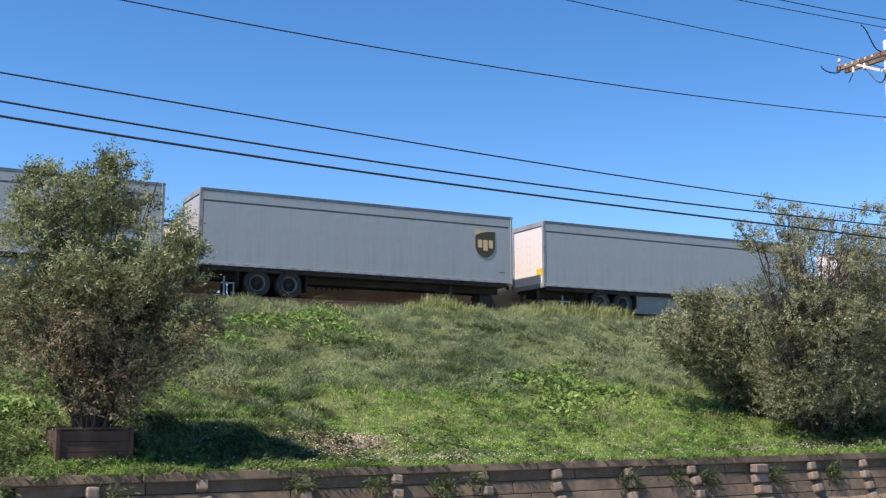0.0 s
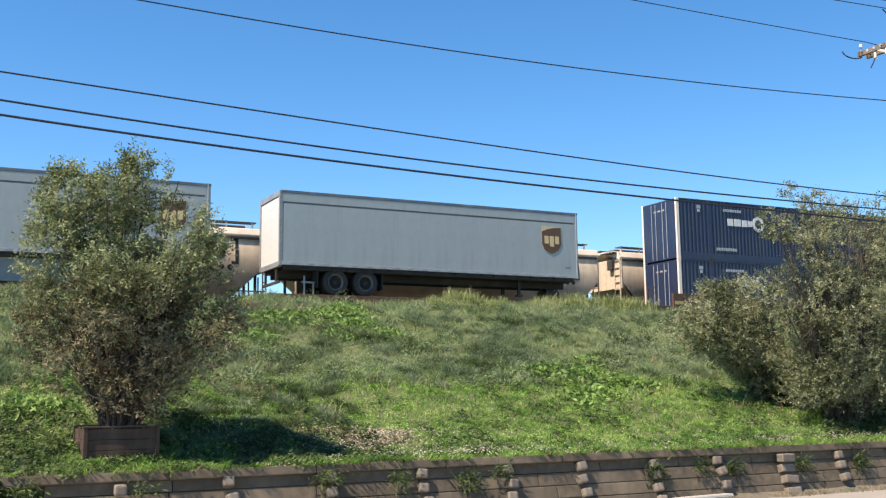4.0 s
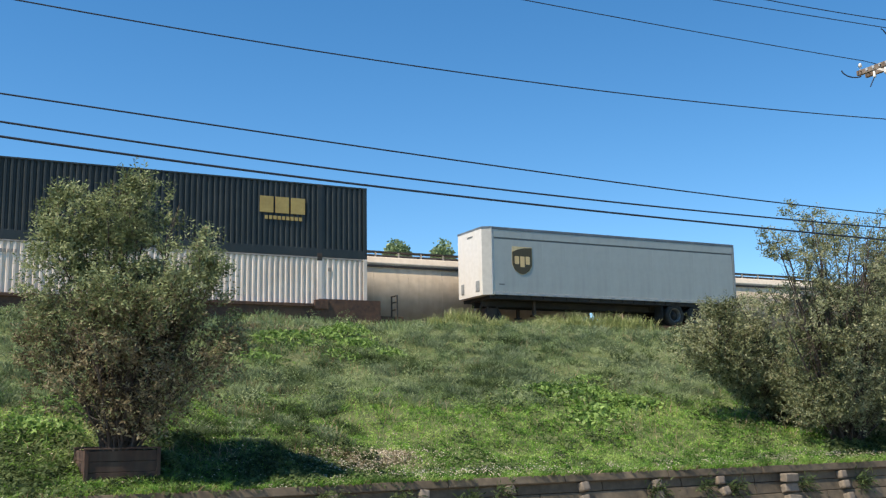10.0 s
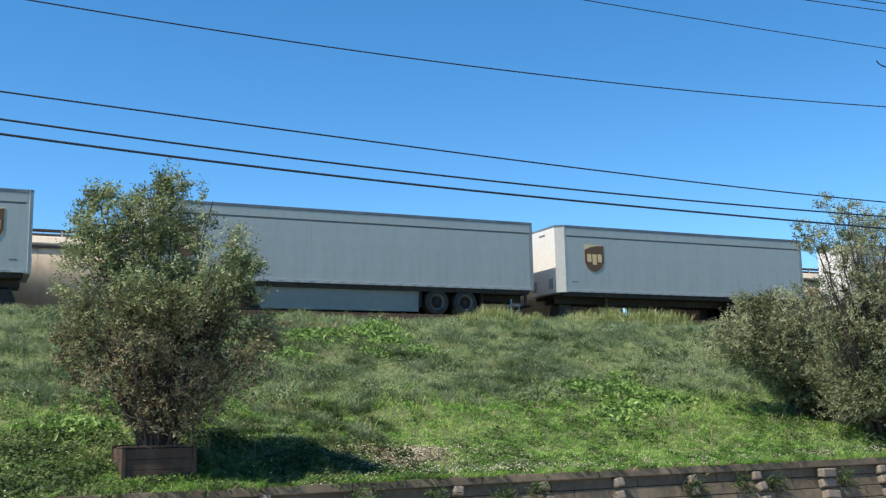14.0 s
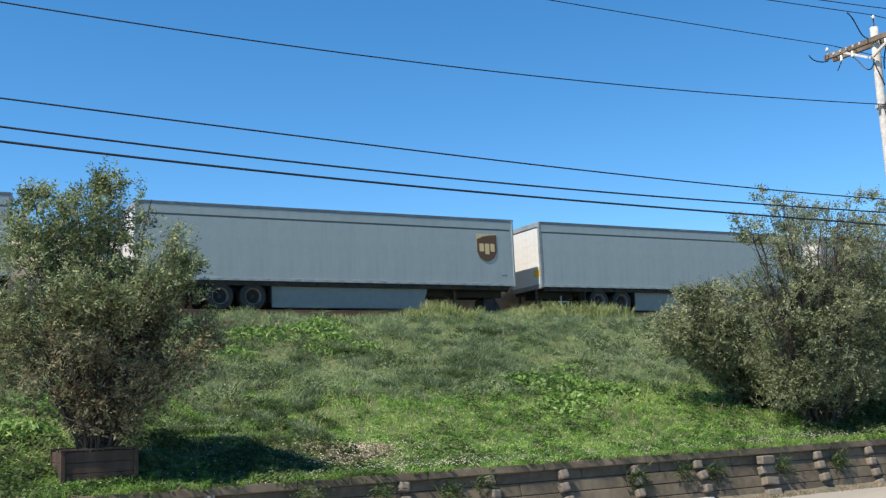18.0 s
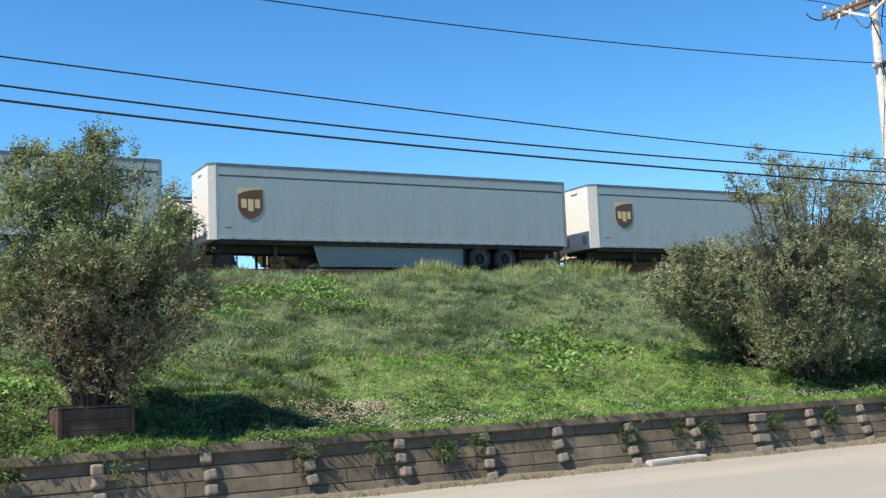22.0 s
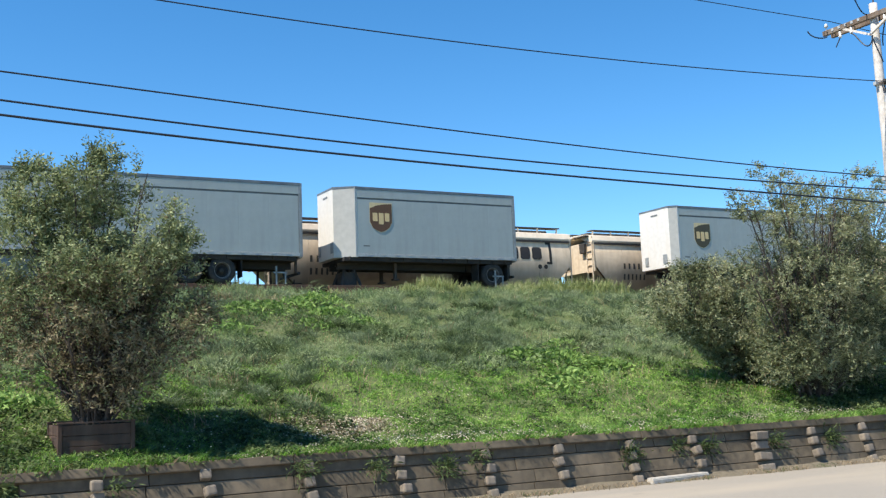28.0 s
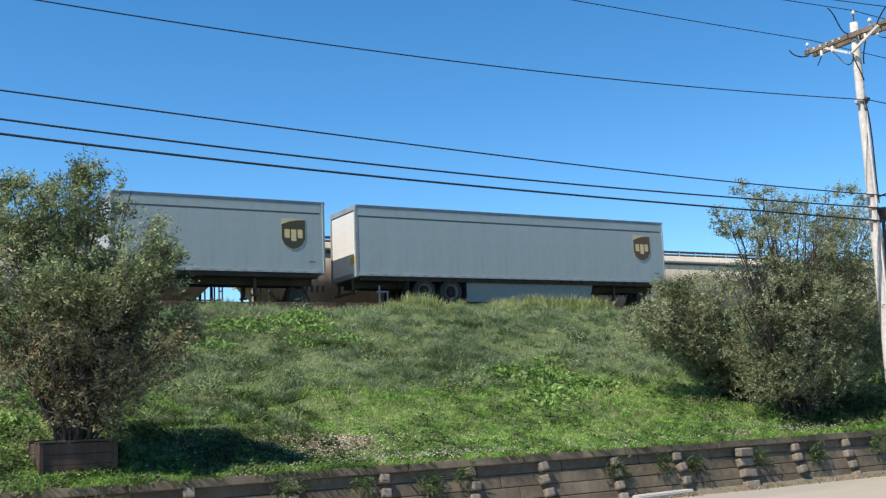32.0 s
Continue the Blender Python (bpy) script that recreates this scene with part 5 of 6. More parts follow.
    sl.matrix_basis = pose(7.66, bulge(3.0) - 0.006, 3.00, 87, 0, 0) @ Matrix.Diagonal((3.05 / wid, 1, 1, 1))
    for o in [rect(1.84 + 0.30 * k, 1.95 + 0.30 * k, 2.48, 2.76) for k in range(4)] + [rect(1.84 + 0.25 * k, 1.94 + 0.25 * k, 1.94, 2.22) for k in range(6)]:
        decal("number_bar", [o], M_GRATE, "dark bar of a painted car number")
    return car


hop = build_hopper()
for k in (0, -3, -2, -1, 1, 2, 3):
    x = 14.70 + 16.76 * k
    at = pose(x, FAR - SKEW * x, FAR_RAIL, 0, 0, TURN)
    if k:
        copy_thing(hop, at)
    else:
        hop.matrix_basis = at


# ---------------------------------------------------------------- planting
rg = np.random.default_rng(11)


def blades(n, xy, z, h, w, lean, way=None):
    """Bent grass blades as two-segment strips: arrays of feet xy, ground z, heights, widths and lean."""
    a = rg.uniform(0, 2 * np.pi, n)
    b = rg.uniform(0, 2 * np.pi, n) if way is None else way
    side = np.stack([np.cos(a), np.sin(a), np.zeros(n)], 1) * (w / 2)[:, None]
    tip = np.stack([np.cos(b), np.sin(b), np.zeros(n)], 1) * (lean * h)[:, None]
    foot = np.concatenate([xy, z[:, None]], 1)
    mid = foot + tip * 0.3 + np.stack([np.zeros(n), np.zeros(n), h * 0.6], 1)
    top = foot + tip + np.stack([np.zeros(n), np.zeros(n), h], 1)
    q = np.stack([foot - side, foot + side, mid + side * 0.8, mid - side * 0.8,
                  mid - side * 0.8, mid + side * 0.8, top + side * 0.15, top - side * 0.15], 1)
    return q.reshape(-1, 3)


def heights(xy):
    return np.array([ground_z(x, y) for x, y in xy])


def patchy(xy, scale, seed):
    return np.array([noise.noise((x * scale, y * scale, seed)) for x, y in xy])


def in_view(n, y0, y1):
    """Feet scattered over the seen stretch of the bank."""
    y = rg.uniform(y0, y1, n)
    x = rg.uniform(0, 1, n) * (1.33 * y + 4.5) + 0.05 * y - 1.2
    return np.stack([x, y], 1)


def scatter(name, xy, h, w, lean, material, label, sink=0.02):
    n = len(xy)
    v = blades(n, xy, heights(xy) - sink, h, w, lean)
    # strips share their middle edge by place; each blade is two quads
    ob = raw_mesh(name, v, len(v) // 4, material)
    return tagged(ob, label, "grass", kind="stuff")


def build_grass():
    xy = in_view(62000, 17.0, 25.5)
    p = patchy(xy, 0.5, 1.3)
    keep = rg.uniform(0, 1, len(xy)) < np.clip((24.5 - xy[:, 1] + 2.5 * p) / 3.0, 0, 1)
    xy, p = xy[keep], p[keep]
    d = dry_patch(xy)
    keep = (d > 1) | (rg.uniform(0, 1, len(xy)) < 0.2)
    xy, p = xy[keep], p[keep]
    n = len(xy)
    scatter("lawn", xy, rg.uniform(0.05, 0.13, n) * (1 + 0.6 * np.clip(p, 0, 1)), rg.uniform(0.010, 0.022, n), rg.uniform(0.4, 1.4, n), M_LAWN, "short bright green lawn grass at the foot of the bank")
    xy = in_view(46000, 20.5, 34.2)
    p = patchy(xy, 1.15, 5.2) + 0.5 * patchy(xy, 0.45, 7.7)
    keep = rg.uniform(0, 1, len(xy)) < np.clip((xy[:, 1] - 22.0 + 2.5 * p) / 3.0, 0, 1)
    xy, p = xy[keep], p[keep]
    n = len(xy)
    scatter("bank_grass", xy, rg.uniform(0.08, 0.20, n) * (0.45 + 1.6 * np.clip(p + 0.3, 0, 0.9)), rg.uniform(0.012, 0.024, n), rg.uniform(0.3, 1.2, n), M_BANK, "rough grey-green grass and weeds on the railway bank")
    xy = in_view(26000, 32.2, 34.4)
    p = patchy(xy, 0.45, 9.4)
    keep = rg.uniform(0, 1, len(xy)) < np.clip(0.1 + 1.4 * p, 0.04, 1)
    xy, p = xy[keep], p[keep]
    n = len(xy)
    scatter("crest_grass", xy, rg.uniform(0.10, 0.28, n) * (1 + 0.8 * np.clip(p, 0, 1)), rg.uniform(0.014, 0.028, n), rg.uniform(0.2, 0.8, n), M_BANK, "rough grass along the bank's crest")
    # tall pale tufts, some with seed heads, on the crest
    seeds = np.concatenate([np.stack([rg.uniform(16.8, 24.0, 60), rg.uniform(32.9, 33.9, 60)], 1), np.stack([rg.uniform(21.5, 26.5, 50), rg.uniform(33.0, 33.9, 50)], 1), in_view(10, 32.8, 33.9)])
    xy = np.repeat(seeds, 80, axis=0) + rg.normal(0, 0.13, (len(seeds) * 80, 2))
    n = len(xy)
    scatter("tall_grass", xy, np.repeat(rg.uniform(0.20, 0.48, len(seeds)) * np.where(np.arange(len(seeds)) // 50 == 1, 1.5, 1.0), 80) * rg.uniform(0.5, 1.1, n), rg.uniform(0.018, 0.034, n), rg.uniform(0.1, 0.55, n), M_CREST, "tall pale green grass tufts along the crest")
    # dry stalks, thickest high on the bank behind the shrub
    xy = np.concatenate([in_view(7000, 19.0, 33.5), np.stack([rg.normal(9.5, 1.8, 3200), rg.normal(30.8, 1.7, 3200)], 1), np.stack([rg.normal(5.5, 1.6, 1800), rg.normal(24.0, 1.5, 1800)], 1)])
    xy = xy[(xy[:, 1] < 33.9) & (xy[:, 1] > 17.3)]
    xy = xy[patchy(xy, 0.6, 14.0) > 0.08]
    n = len(xy)
    scatter("dry_stalks", xy, rg.uniform(0.12, 0.35, n), rg.uniform(0.008, 0.020, n), rg.uniform(0.2, 0.9, n), M_DRY, "dry straw-coloured stalks among the weeds")
    xy = np.stack([rg.normal(7.8, 0.75, 9500), rg.normal(18.9, 0.42, 9500)], 1)
    xy = xy[patchy(xy, 1.6, 3.0) > -0.15]
    n = len(xy)
    scatter("dry_thatch", xy, rg.uniform(0.02, 0.08, n), rg.uniform(0.014, 0.034, n), rg.uniform(0.6, 1.8, n), M_THATCH, "bleached dead grass patch on the lawn")
    # clover heads
    xy = in_view(5500, 17.1, 22.0)
    p = patchy(xy, 0.8, 21.0)
    keep = rg.uniform(0, 1, len(xy)) < np.clip((0.25 + p) * (1.35 - (xy[:, 1] - 17.1) / 4.5), 0, 1)
    xy = xy[keep]
    near = np.stack([rg.normal(8.1, 0.9, 480), rg.normal(18.6, 0.45, 480)], 1)
    edge = np.stack([rg.uniform(5.5, 21, 3200), rg.uniform(16.9, 17.8, 3200)], 1)
    edge = edge[patchy(edge, 1.1, 27.0) > -0.05]
    xy = np.concatenate([xy, near, edge])
    n = len(xy)
    z = heights(xy) + rg.uniform(0.05, 0.13, n)
    r = rg.uniform(0.010, 0.021, n)
    c = np.concatenate([xy, z[:, None]], 1)
    quad = []
    for dx, dz in ((-1, 0), (0, -0.8), (1, 0), (0, 0.8)):
        quad.append(c + np.stack([dx * r, 0.8 * dz * r, 0.6 * dz * r], 1))
    ob = raw_mesh("clover_heads", np.stack(quad, 1).reshape(-1, 3), n, M_FLOWER)
    tagged(ob, "small white clover flower heads in the lawn", "flowers", kind="stuff")


def dry_patch(xy):
    return np.hypot((xy[:, 0] - 7.8) / 1.4, (xy[:, 1] - 18.9) / 0.8)


def leaf_quads(centres, size, long=2.2, droop=0.3, along=None):
    """Pointed leaves as diamonds, folded at random angles, or drawn out along their shoots."""
    n = len(centres)
    d = rg.normal(0, 1, (n, 3))
    if along is not None:
        d = d * 0.6 + along
    d[:, 2] = d[:, 2] * 0.8 - droop * 0.3
    d /= np.linalg.norm(d, axis=1)[:, None]
    e = np.cross(d, rg.normal(0, 1, (n, 3)))
    e /= np.linalg.norm(e, axis=1)[:, None] + 1e-9
    s = size[:, None]
    q = np.stack([centres - d * s * 0.5, centres + e * s * 0.5 / long, centres + d * s * 0.5, centres - e * s * 0.5 / long], 1)
    return q.reshape(-1, 3)


def clump(x, y, rx, ry, h, n, size, material, name, label, long=2.1):
    """A low mound of leaves on the ground."""
    u = rg.normal(0, 0.5, (n, 2))
    rr = np.clip(np.hypot(u[:, 0], u[:, 1]), 0, 1.2)
    px, py = x + u[:, 0] * rx, y + u[:, 1] * ry
    base = np.array([ground_z(a, b) for a, b in zip(px, py)])
    pz = base + h * np.clip(1 - rr ** 2 * 0.7, 0.1, 1) * rg.uniform(0.25, 1.0, n) ** 0.6
    ob = raw_mesh(name, leaf_quads(np.stack([px, py, pz], 1), rg.uniform(0.5, 1.3, n) * size, long), n, material)
    tagged(ob, label, "weeds", kind="stuff")


def off_dry(xy):
    """Leaves out the bleached patch."""
    return xy[dry_patch(xy) > 1]


def off_broad(xy):
    """Leaves out the patch of broad-leaved weeds."""
    return xy[np.hypot((xy[:, 0] - 16.3) / 1.5, (xy[:, 1] - 22.9) / 1.5) > 1]


def dome_field(name, centres, rad, tall, per, size, material, label, long=2.0, rough=0.32, squash=1.0):
    """Many low cushions of leaves that lie over one another like scales, as one growth."""
    n = len(centres)
    if not n:
        return
    r = rg.uniform(0.5, 1.35, n) * rad
    t = rg.uniform(0.45, 1.3, n) * tall * np.clip(0.75 + 1.5 * patchy(centres, 0.9, 51.0), 0.25, 1.6)
    r, t, c = np.repeat(r, per), np.repeat(t, per), np.repeat(centres, per, axis=0)
    a = rg.uniform(0, 2 * np.pi, n * per)
    q = rg.uniform(0, 1, n * per) ** 0.5
    u = np.stack([np.cos(a), np.sin(a) * squash], 1) * q[:, None]
    xy = c + u * r[:, None]
    lift = np.sqrt(np.clip(1 - q ** 2, 0, 1))
    z = heights(xy) + t * lift * rg.uniform(0.7, 1.08, n * per) + rg.uniform(-0.02, 0.03, n * per)
    up = np.concatenate([u * (t / r)[:, None] * 1.3, (lift + 0.15)[:, None]], 1)
    up /= np.linalg.norm(up, axis=1)[:, None]
    up += rg.normal(0, rough, up.shape)
    up /= np.linalg.norm(up, axis=1)[:, None]
    d = np.cross(up, rg.normal(0, 1, up.shape))
    d /= np.linalg.norm(d, axis=1)[:, None] + 1e-9
    e = np.cross(up, d)
    k = (rg.uniform(0.6, 1.4, n * per) * size)[:, None] * 0.5
    p = np.concatenate([xy, z[:, None]], 1)
    ob = raw_mesh(name, np.stack([p - d * k, p + e * k / long, p + d * k, p - e * k / long], 1).reshape(-1, 3), n * per, material)
    tagged(ob, label, "weeds", kind="stuff")


def fan_field(name, centres, rad, tall, per, width, material, label):
    """Feathery mounds: narrow shoots that fan out and up from each foot, longest in the middle."""
    n = len(centres)
    r = rg.uniform(0.55, 1.4, n) * rad
    t = rg.uniform(0.6, 1.3, n) * tall
    r, t, c = np.repeat(r, per), np.repeat(t, per), np.repeat(centres, per, axis=0)
    a = rg.uniform(0, 2 * np.pi, n * per)
    q = rg.uniform(0, 1, n * per) ** 0.6
    u = np.stack([np.cos(a), np.sin(a)], 1)
    xy = c + u * (q * r * 0.62)[:, None]
    h = t * np.sqrt(np.clip(1.08 - q ** 2, 0.06, 1)) * rg.uniform(0.7, 1.1, n * per)
    lean = np.clip(q * r * 0.55 / h, 0.05, 2.2)
    v = blades(n * per, xy, heights(xy) - 0.03, h, rg.uniform(0.6, 1.4, n * per) * width, lean + rg.uniform(0, 0.9, n * per), a + rg.normal(0, 1.1, n * per))
    tagged(raw_mesh(name, v, len(v) // 4, material), label, "weeds", kind="stuff")


def build_weeds():
    rng = random.Random(8)
    xy = in_view(1500, 22.3, 33.8)
    dome_field("bank_tufts", xy, 0.42, 0.34, 84, 0.060, M_BANK, "rough leafy tufts all over the bank", 3.0, 0.14)
    xy = in_view(1150, 22.6, 32.7)
    fan_field("herb_tufts", off_broad(xy[patchy(xy, 0.3, 33.0) > -0.2]), 0.44, 0.27, 112, 0.020, M_SAGE, "feathery grey-green herb mounds on the bank")
    xy = in_view(700, 22.3, 32.9)
    fan_field("grass_tufts", off_broad(xy[patchy(xy, 0.4, 38.0) > -0.1]), 0.36, 0.24, 110, 0.018, M_BANK, "rough grass tussocks on the bank")
    xy = in_view(240, 23.0, 33.0)
    dome_field("dark_tufts", xy[patchy(xy, 0.5, 36.0) > -0.05], 0.36, 0.36, 80, 0.070, M_DARKW, "dark green weed tufts on the bank")
    xy = off_dry(in_view(3500, 17.3, 24.0))
    dome_field("lawn_tufts", xy, 0.20, 0.11, 34, 0.050, M_LAWN, "small leafy tufts in the lawn", 2.2)
    xy = off_dry(in_view(900, 17.5, 24.6))
    dome_field("lawn_weeds", xy[patchy(xy, 0.4, 41.0) > -0.05], 0.24, 0.14, 40, 0.07, M_CLOVER, "darker leafy weeds in the lawn", 1.5)
    xy = np.stack([rg.uniform(0.3, 8.2, 1300), rg.uniform(17.0, 20.6, 1300)], 1)
    xy = xy[rg.uniform(0, 1, 1300) < np.clip(1.6 - (xy[:, 0] - 5.0) / 3.0 - np.maximum(0, xy[:, 1] - 18.6) * 0.5, 0, 1)]
    dome_field("clover_mat", xy, 0.22, 0.14, 42, 0.065, M_CLOVER, "dark green clover and weeds round the planter", 1.5)
    xy = np.stack([rg.uniform(19.2, 24.5, 420), rg.uniform(17.1, 19.6, 420)], 1)
    xy = xy[xy[:, 1] < 17.4 + np.clip(xy[:, 0] - 19.0, 0, 2.2)]
    dome_field("ground_cover", xy, 0.26, 0.22, 44, 0.085, M_CLOVER, "dark green creeping leaves below the bushes", 1.5)
    xy = np.concatenate([in_view(30, 32.6, 34.0), np.stack([rg.uniform(17.0, 24.0, 120), rg.uniform(32.8, 34.0, 120)], 1)])
    dome_field("crest_tufts", xy, 0.30, 0.17, 50, 0.09, M_CREST, "tall yellow-green tufts on the crest", 4.0, 0.8)
    for x, y, rx, ry, h, n in ((17.3, 24.5, 0.7, 0.6, 0.30, 130), (15.3, 23.4, 0.9, 0.7, 0.32, 240), (16.3, 22.8, 1.2, 0.9, 0.34, 420), (17.3, 22.2, 0.9, 0.7, 0.30, 260), (15.4, 21.4, 0.9, 0.6, 0.24, 200), (14.5, 20.8, 0.7, 0.5, 0.2, 90)):
        clump(x, y, rx, ry, h, int(n * 1.2), 0.17, M_BROAD, "broadleaf_weeds", "bright green broad-leaved weeds on the bank")
    for x, y, rx, ry, h, n in ((12.4, 30.3, 0.9, 0.8, 0.50, 330), (12.3, 28.9, 0.8, 0.8, 0.45, 260), (11.5, 30.0, 0.7, 0.9, 0.45, 200), (10.3, 29.3, 0.9, 0.7, 0.42, 260), (9.4, 28.8, 0.7, 0.7, 0.40, 170),
                               (11.0, 27.4, 0.7, 0.6, 0.36, 110), (8.6, 27.2, 0.8, 0.8, 0.35, 100), (12.6, 27.4, 0.7, 0.5, 0.36, 110), (3.4, 22.6, 1.0, 1.0, 0.32, 260), (2.4, 20.8, 0.9, 1.0, 0.28, 260)):
        clump(x, y, rx, ry, h, int(n * 1.5), 0.19, M_BROAD, "tall_weeds", "bright green long-leaved weeds on the bank", 3.4)
    for x, y in ((11.2, 28.4), (11.9, 27.0), (10.1, 25.9), (12.4, 26.2), (15.2, 25.8), (14.2, 24.6), (18.2, 24.6), (8.9, 25.3), (17.6, 29.5), (21.5, 27.5)):
        xy = np.array([x, y]) + rg.normal(0, 0.35, (3, 2))
        fan_field("dark_mound", xy, 0.42, 0.34, 150, 0.022, M_DARKW, "dark feathery weed mound on the bank")
    xy = np.stack([rg.uniform(4.6, 8.8, 90), rg.uniform(19.7, 22.8, 90)], 1)
    # Extra grey grass, its colour muting the green of the shrub's shadow.
    fan_field("shade_grass", np.stack([rg.uniform(4.2, 7.2, 60), rg.uniform(17.7, 19.6, 60)], 1), 0.26, 0.15, 70, 0.016, M_SAGE, "grey-green grass added to grey the shrub's shadow")
    # Weeds in darker greens carry the shrub's soft outer shade in their colour.
    fan_field("shade_weeds", xy[:50], 0.34, 0.20, 90, 0.019, M_SAGE, "grey-green weeds beside the shrub, toned for its soft shade")
    fan_field("shade_weeds", xy[50:], 0.34, 0.22, 90, 0.019, M_DARKW, "dark green weeds beside the shrub, toned for its soft shade")
    xy = np.concatenate([np.stack([rg.uniform(2.3, 5.0, 70), rg.uniform(17.25, 17.9, 70)], 1), np.stack([rg.uniform(1.2, 2.7, 30), rg.uniform(17.3, 19.0, 30)], 1)])
    fan_field("planter_grass", xy, 0.20, 0.17, 60, 0.017, M_LAWN, "longer grass growing up round the planter")
    # tufts in and over the wall
    for x, z, n, mat in ((6.5, 0.76, 240, M_DARKW), (7.8, 0.72, 200, M_DARKW), (9.15, 0.64, 260, M_CLOVER), (9.85, 0.78, 130, M_DARKW), (13.3, 0.62, 300, M_CLOVER), (14.5, 0.70, 150, M_DARKW),
                         (15.3, 0.62, 200, M_DARKW), (17.2, 0.64, 180, M_DARKW), (18.9, 0.62, 300, M_CLOVER), (3.4, 0.72, 110, M_DARKW), (1.75, 0.8, 180, M_CLOVER), (20.9, 0.72, 200, M_CLOVER)):
        way = np.stack([rg.normal(0.1, 0.5, n), -np.abs(rg.normal(0.5, 0.3, n)), rg.normal(0.0, 0.6, n)], 1)
        c = np.array([x, wall_y(x) - 0.02, z]) + way * rg.uniform(0.03, 0.24, n)[:, None] + rg.normal(0, 0.05, (n, 3)) * np.array([2.2, 0.3, 1.0])
        ob = raw_mesh("wall_tuft", leaf_quads(c, rg.uniform(0.06, 0.16, n), 5.0, along=way * 2), n, mat)
        tagged(ob, "green weed tuft growing out of the timber wall", "weeds", kind="stuff")
    n = 6500
    x = rg.uniform(1.5, 30, n)
    x = x[patchy(np.stack([x, x * 0], 1), 0.9, 55.0) > -0.12]
    n = len(x)
    xy = np.stack([x, wall_y(x) + rg.uniform(0.10, 0.50, n)], 1)
    v = blades(n, xy, np.full(n, 0.99), rg.uniform(0.05, 0.2, n), rg.uniform(0.008, 0.016, n), rg.uniform(0.4, 1.9, n))
    tagged(raw_mesh("edge_grass", v, len(v) // 4, M_LAWN), "grass hanging over the wall's cap", "grass", kind="stuff")
    n = 3000
    x = rg.uniform(1.5, 30, n)
    x = x[patchy(np.stack([x, x * 0], 1), 1.3, 61.0) > -0.08]
    n = len(x)
    xy = np.stack([x, wall_y(x) + rg.uniform(0.02, 0.14, n)], 1)
    v = blades(n, xy, np.full(n, 1.0), rg.uniform(0.03, 0.13, n), rg.uniform(0.012, 0.026, n), rg.uniform(1.2, 2.6, n), rg.normal(-1.57, 0.5, n))
    tagged(raw_mesh("hanging_grass", v, len(v) // 4, M_LAWN), "long grass drooping over the front of the wall", "grass", kind="stuff")
    # runners that stand out from the cap and streak the wall with their shade
    n = 260
    x = rg.uniform(1.5, 26, n)
    x = x[patchy(np.stack([x, x * 0], 1), 1.1, 66.0) > -0.05]
    n = len(x)
    xy = np.stack([x, wall_y(x) + rg.uniform(0.0, 0.10, n)], 1)
    v = blades(n, xy, np.full(n, 1.01), rg.uniform(0.05, 0.14, n), rg.uniform(0.012, 0.022, n), rg.uniform(1.6, 3.2, n), rg.normal(-1.4, 0.45, n))
    tagged(raw_mesh("cap_runners", v, len(v) // 4, M_DRY), "dry grass runners hanging out over the wall", "grass", kind="stuff")
    for name, mat, n, low, seed, label in (("foot_grass", M_DRY, 5000, -0.1, 71.0, "dry grass fringe at the foot of the wall"), ("foot_weeds", M_DARKW, 4200, 0.02, 77.0, "green weeds along the foot of the wall")):
        x = rg.uniform(3, 32, n)
        x = x[patchy(np.stack([x, x * 0], 1), 0.8, seed) > low]
        n = len(x)
        xy = np.stack([x, wall_y(x) - 0.24 - np.abs(rg.normal(0, 0.15, n))], 1)
        v = blades(n, xy, np.full(n, 0.01), rg.uniform(0.02, 0.10, n), rg.uniform(0.006, 0.016, n), rg.uniform(0.4, 1.5, n))
        tagged(raw_mesh(name, v, len(v) // 4, mat), label, "grass", kind="stuff")


def grow(bm, rng, p, d, length, r, depth, tips, spread=0.5, rise=0.25, twigs=3):
    """A limb with bends that forks; collects the line of its outer shoots."""
    pts, rad = [p.copy()], [r]
    n = 5
    for i in range(n):
        d = (d + Vector((rng.gauss(0, 0.14), rng.gauss(0, 0.14), rng.gauss(0, 0.08) + rise * 0.12))).normalized()
        p = p + d * length / n
        pts.append(p.copy())
        rad.append(r * (1 - 0.6 * (i + 1) / n))
    sweep(bm, pts, rad, 5 if r > 0.012 else 3)
    if depth <= 1:
        tips.extend(pts[1:])
    if depth == 0:
        return
    for k in range(twigs):
        j = rng.randint(2, n)
        side = Vector((rng.gauss(0, 1), rng.gauss(0, 1), rng.gauss(0.15, 0.5))).normalized()
        nd = (d * (1 - spread) + side * spread + Vector((0, 0, rise))).normalized()
        grow(bm, rng, pts[j], nd, length * rng.uniform(0.5, 0.8), rad[j] * 0.62, depth - 1, tips, spread, rise, twigs)


def leaves_round(tips, per, sigma, size, keep=None):
    c = np.repeat(np.array([tuple(t) for t in tips]), per, axis=0)
    c = c + rg.normal(0, sigma, c.shape)
    if keep is not None:
        c = c[keep(c)]
    return c


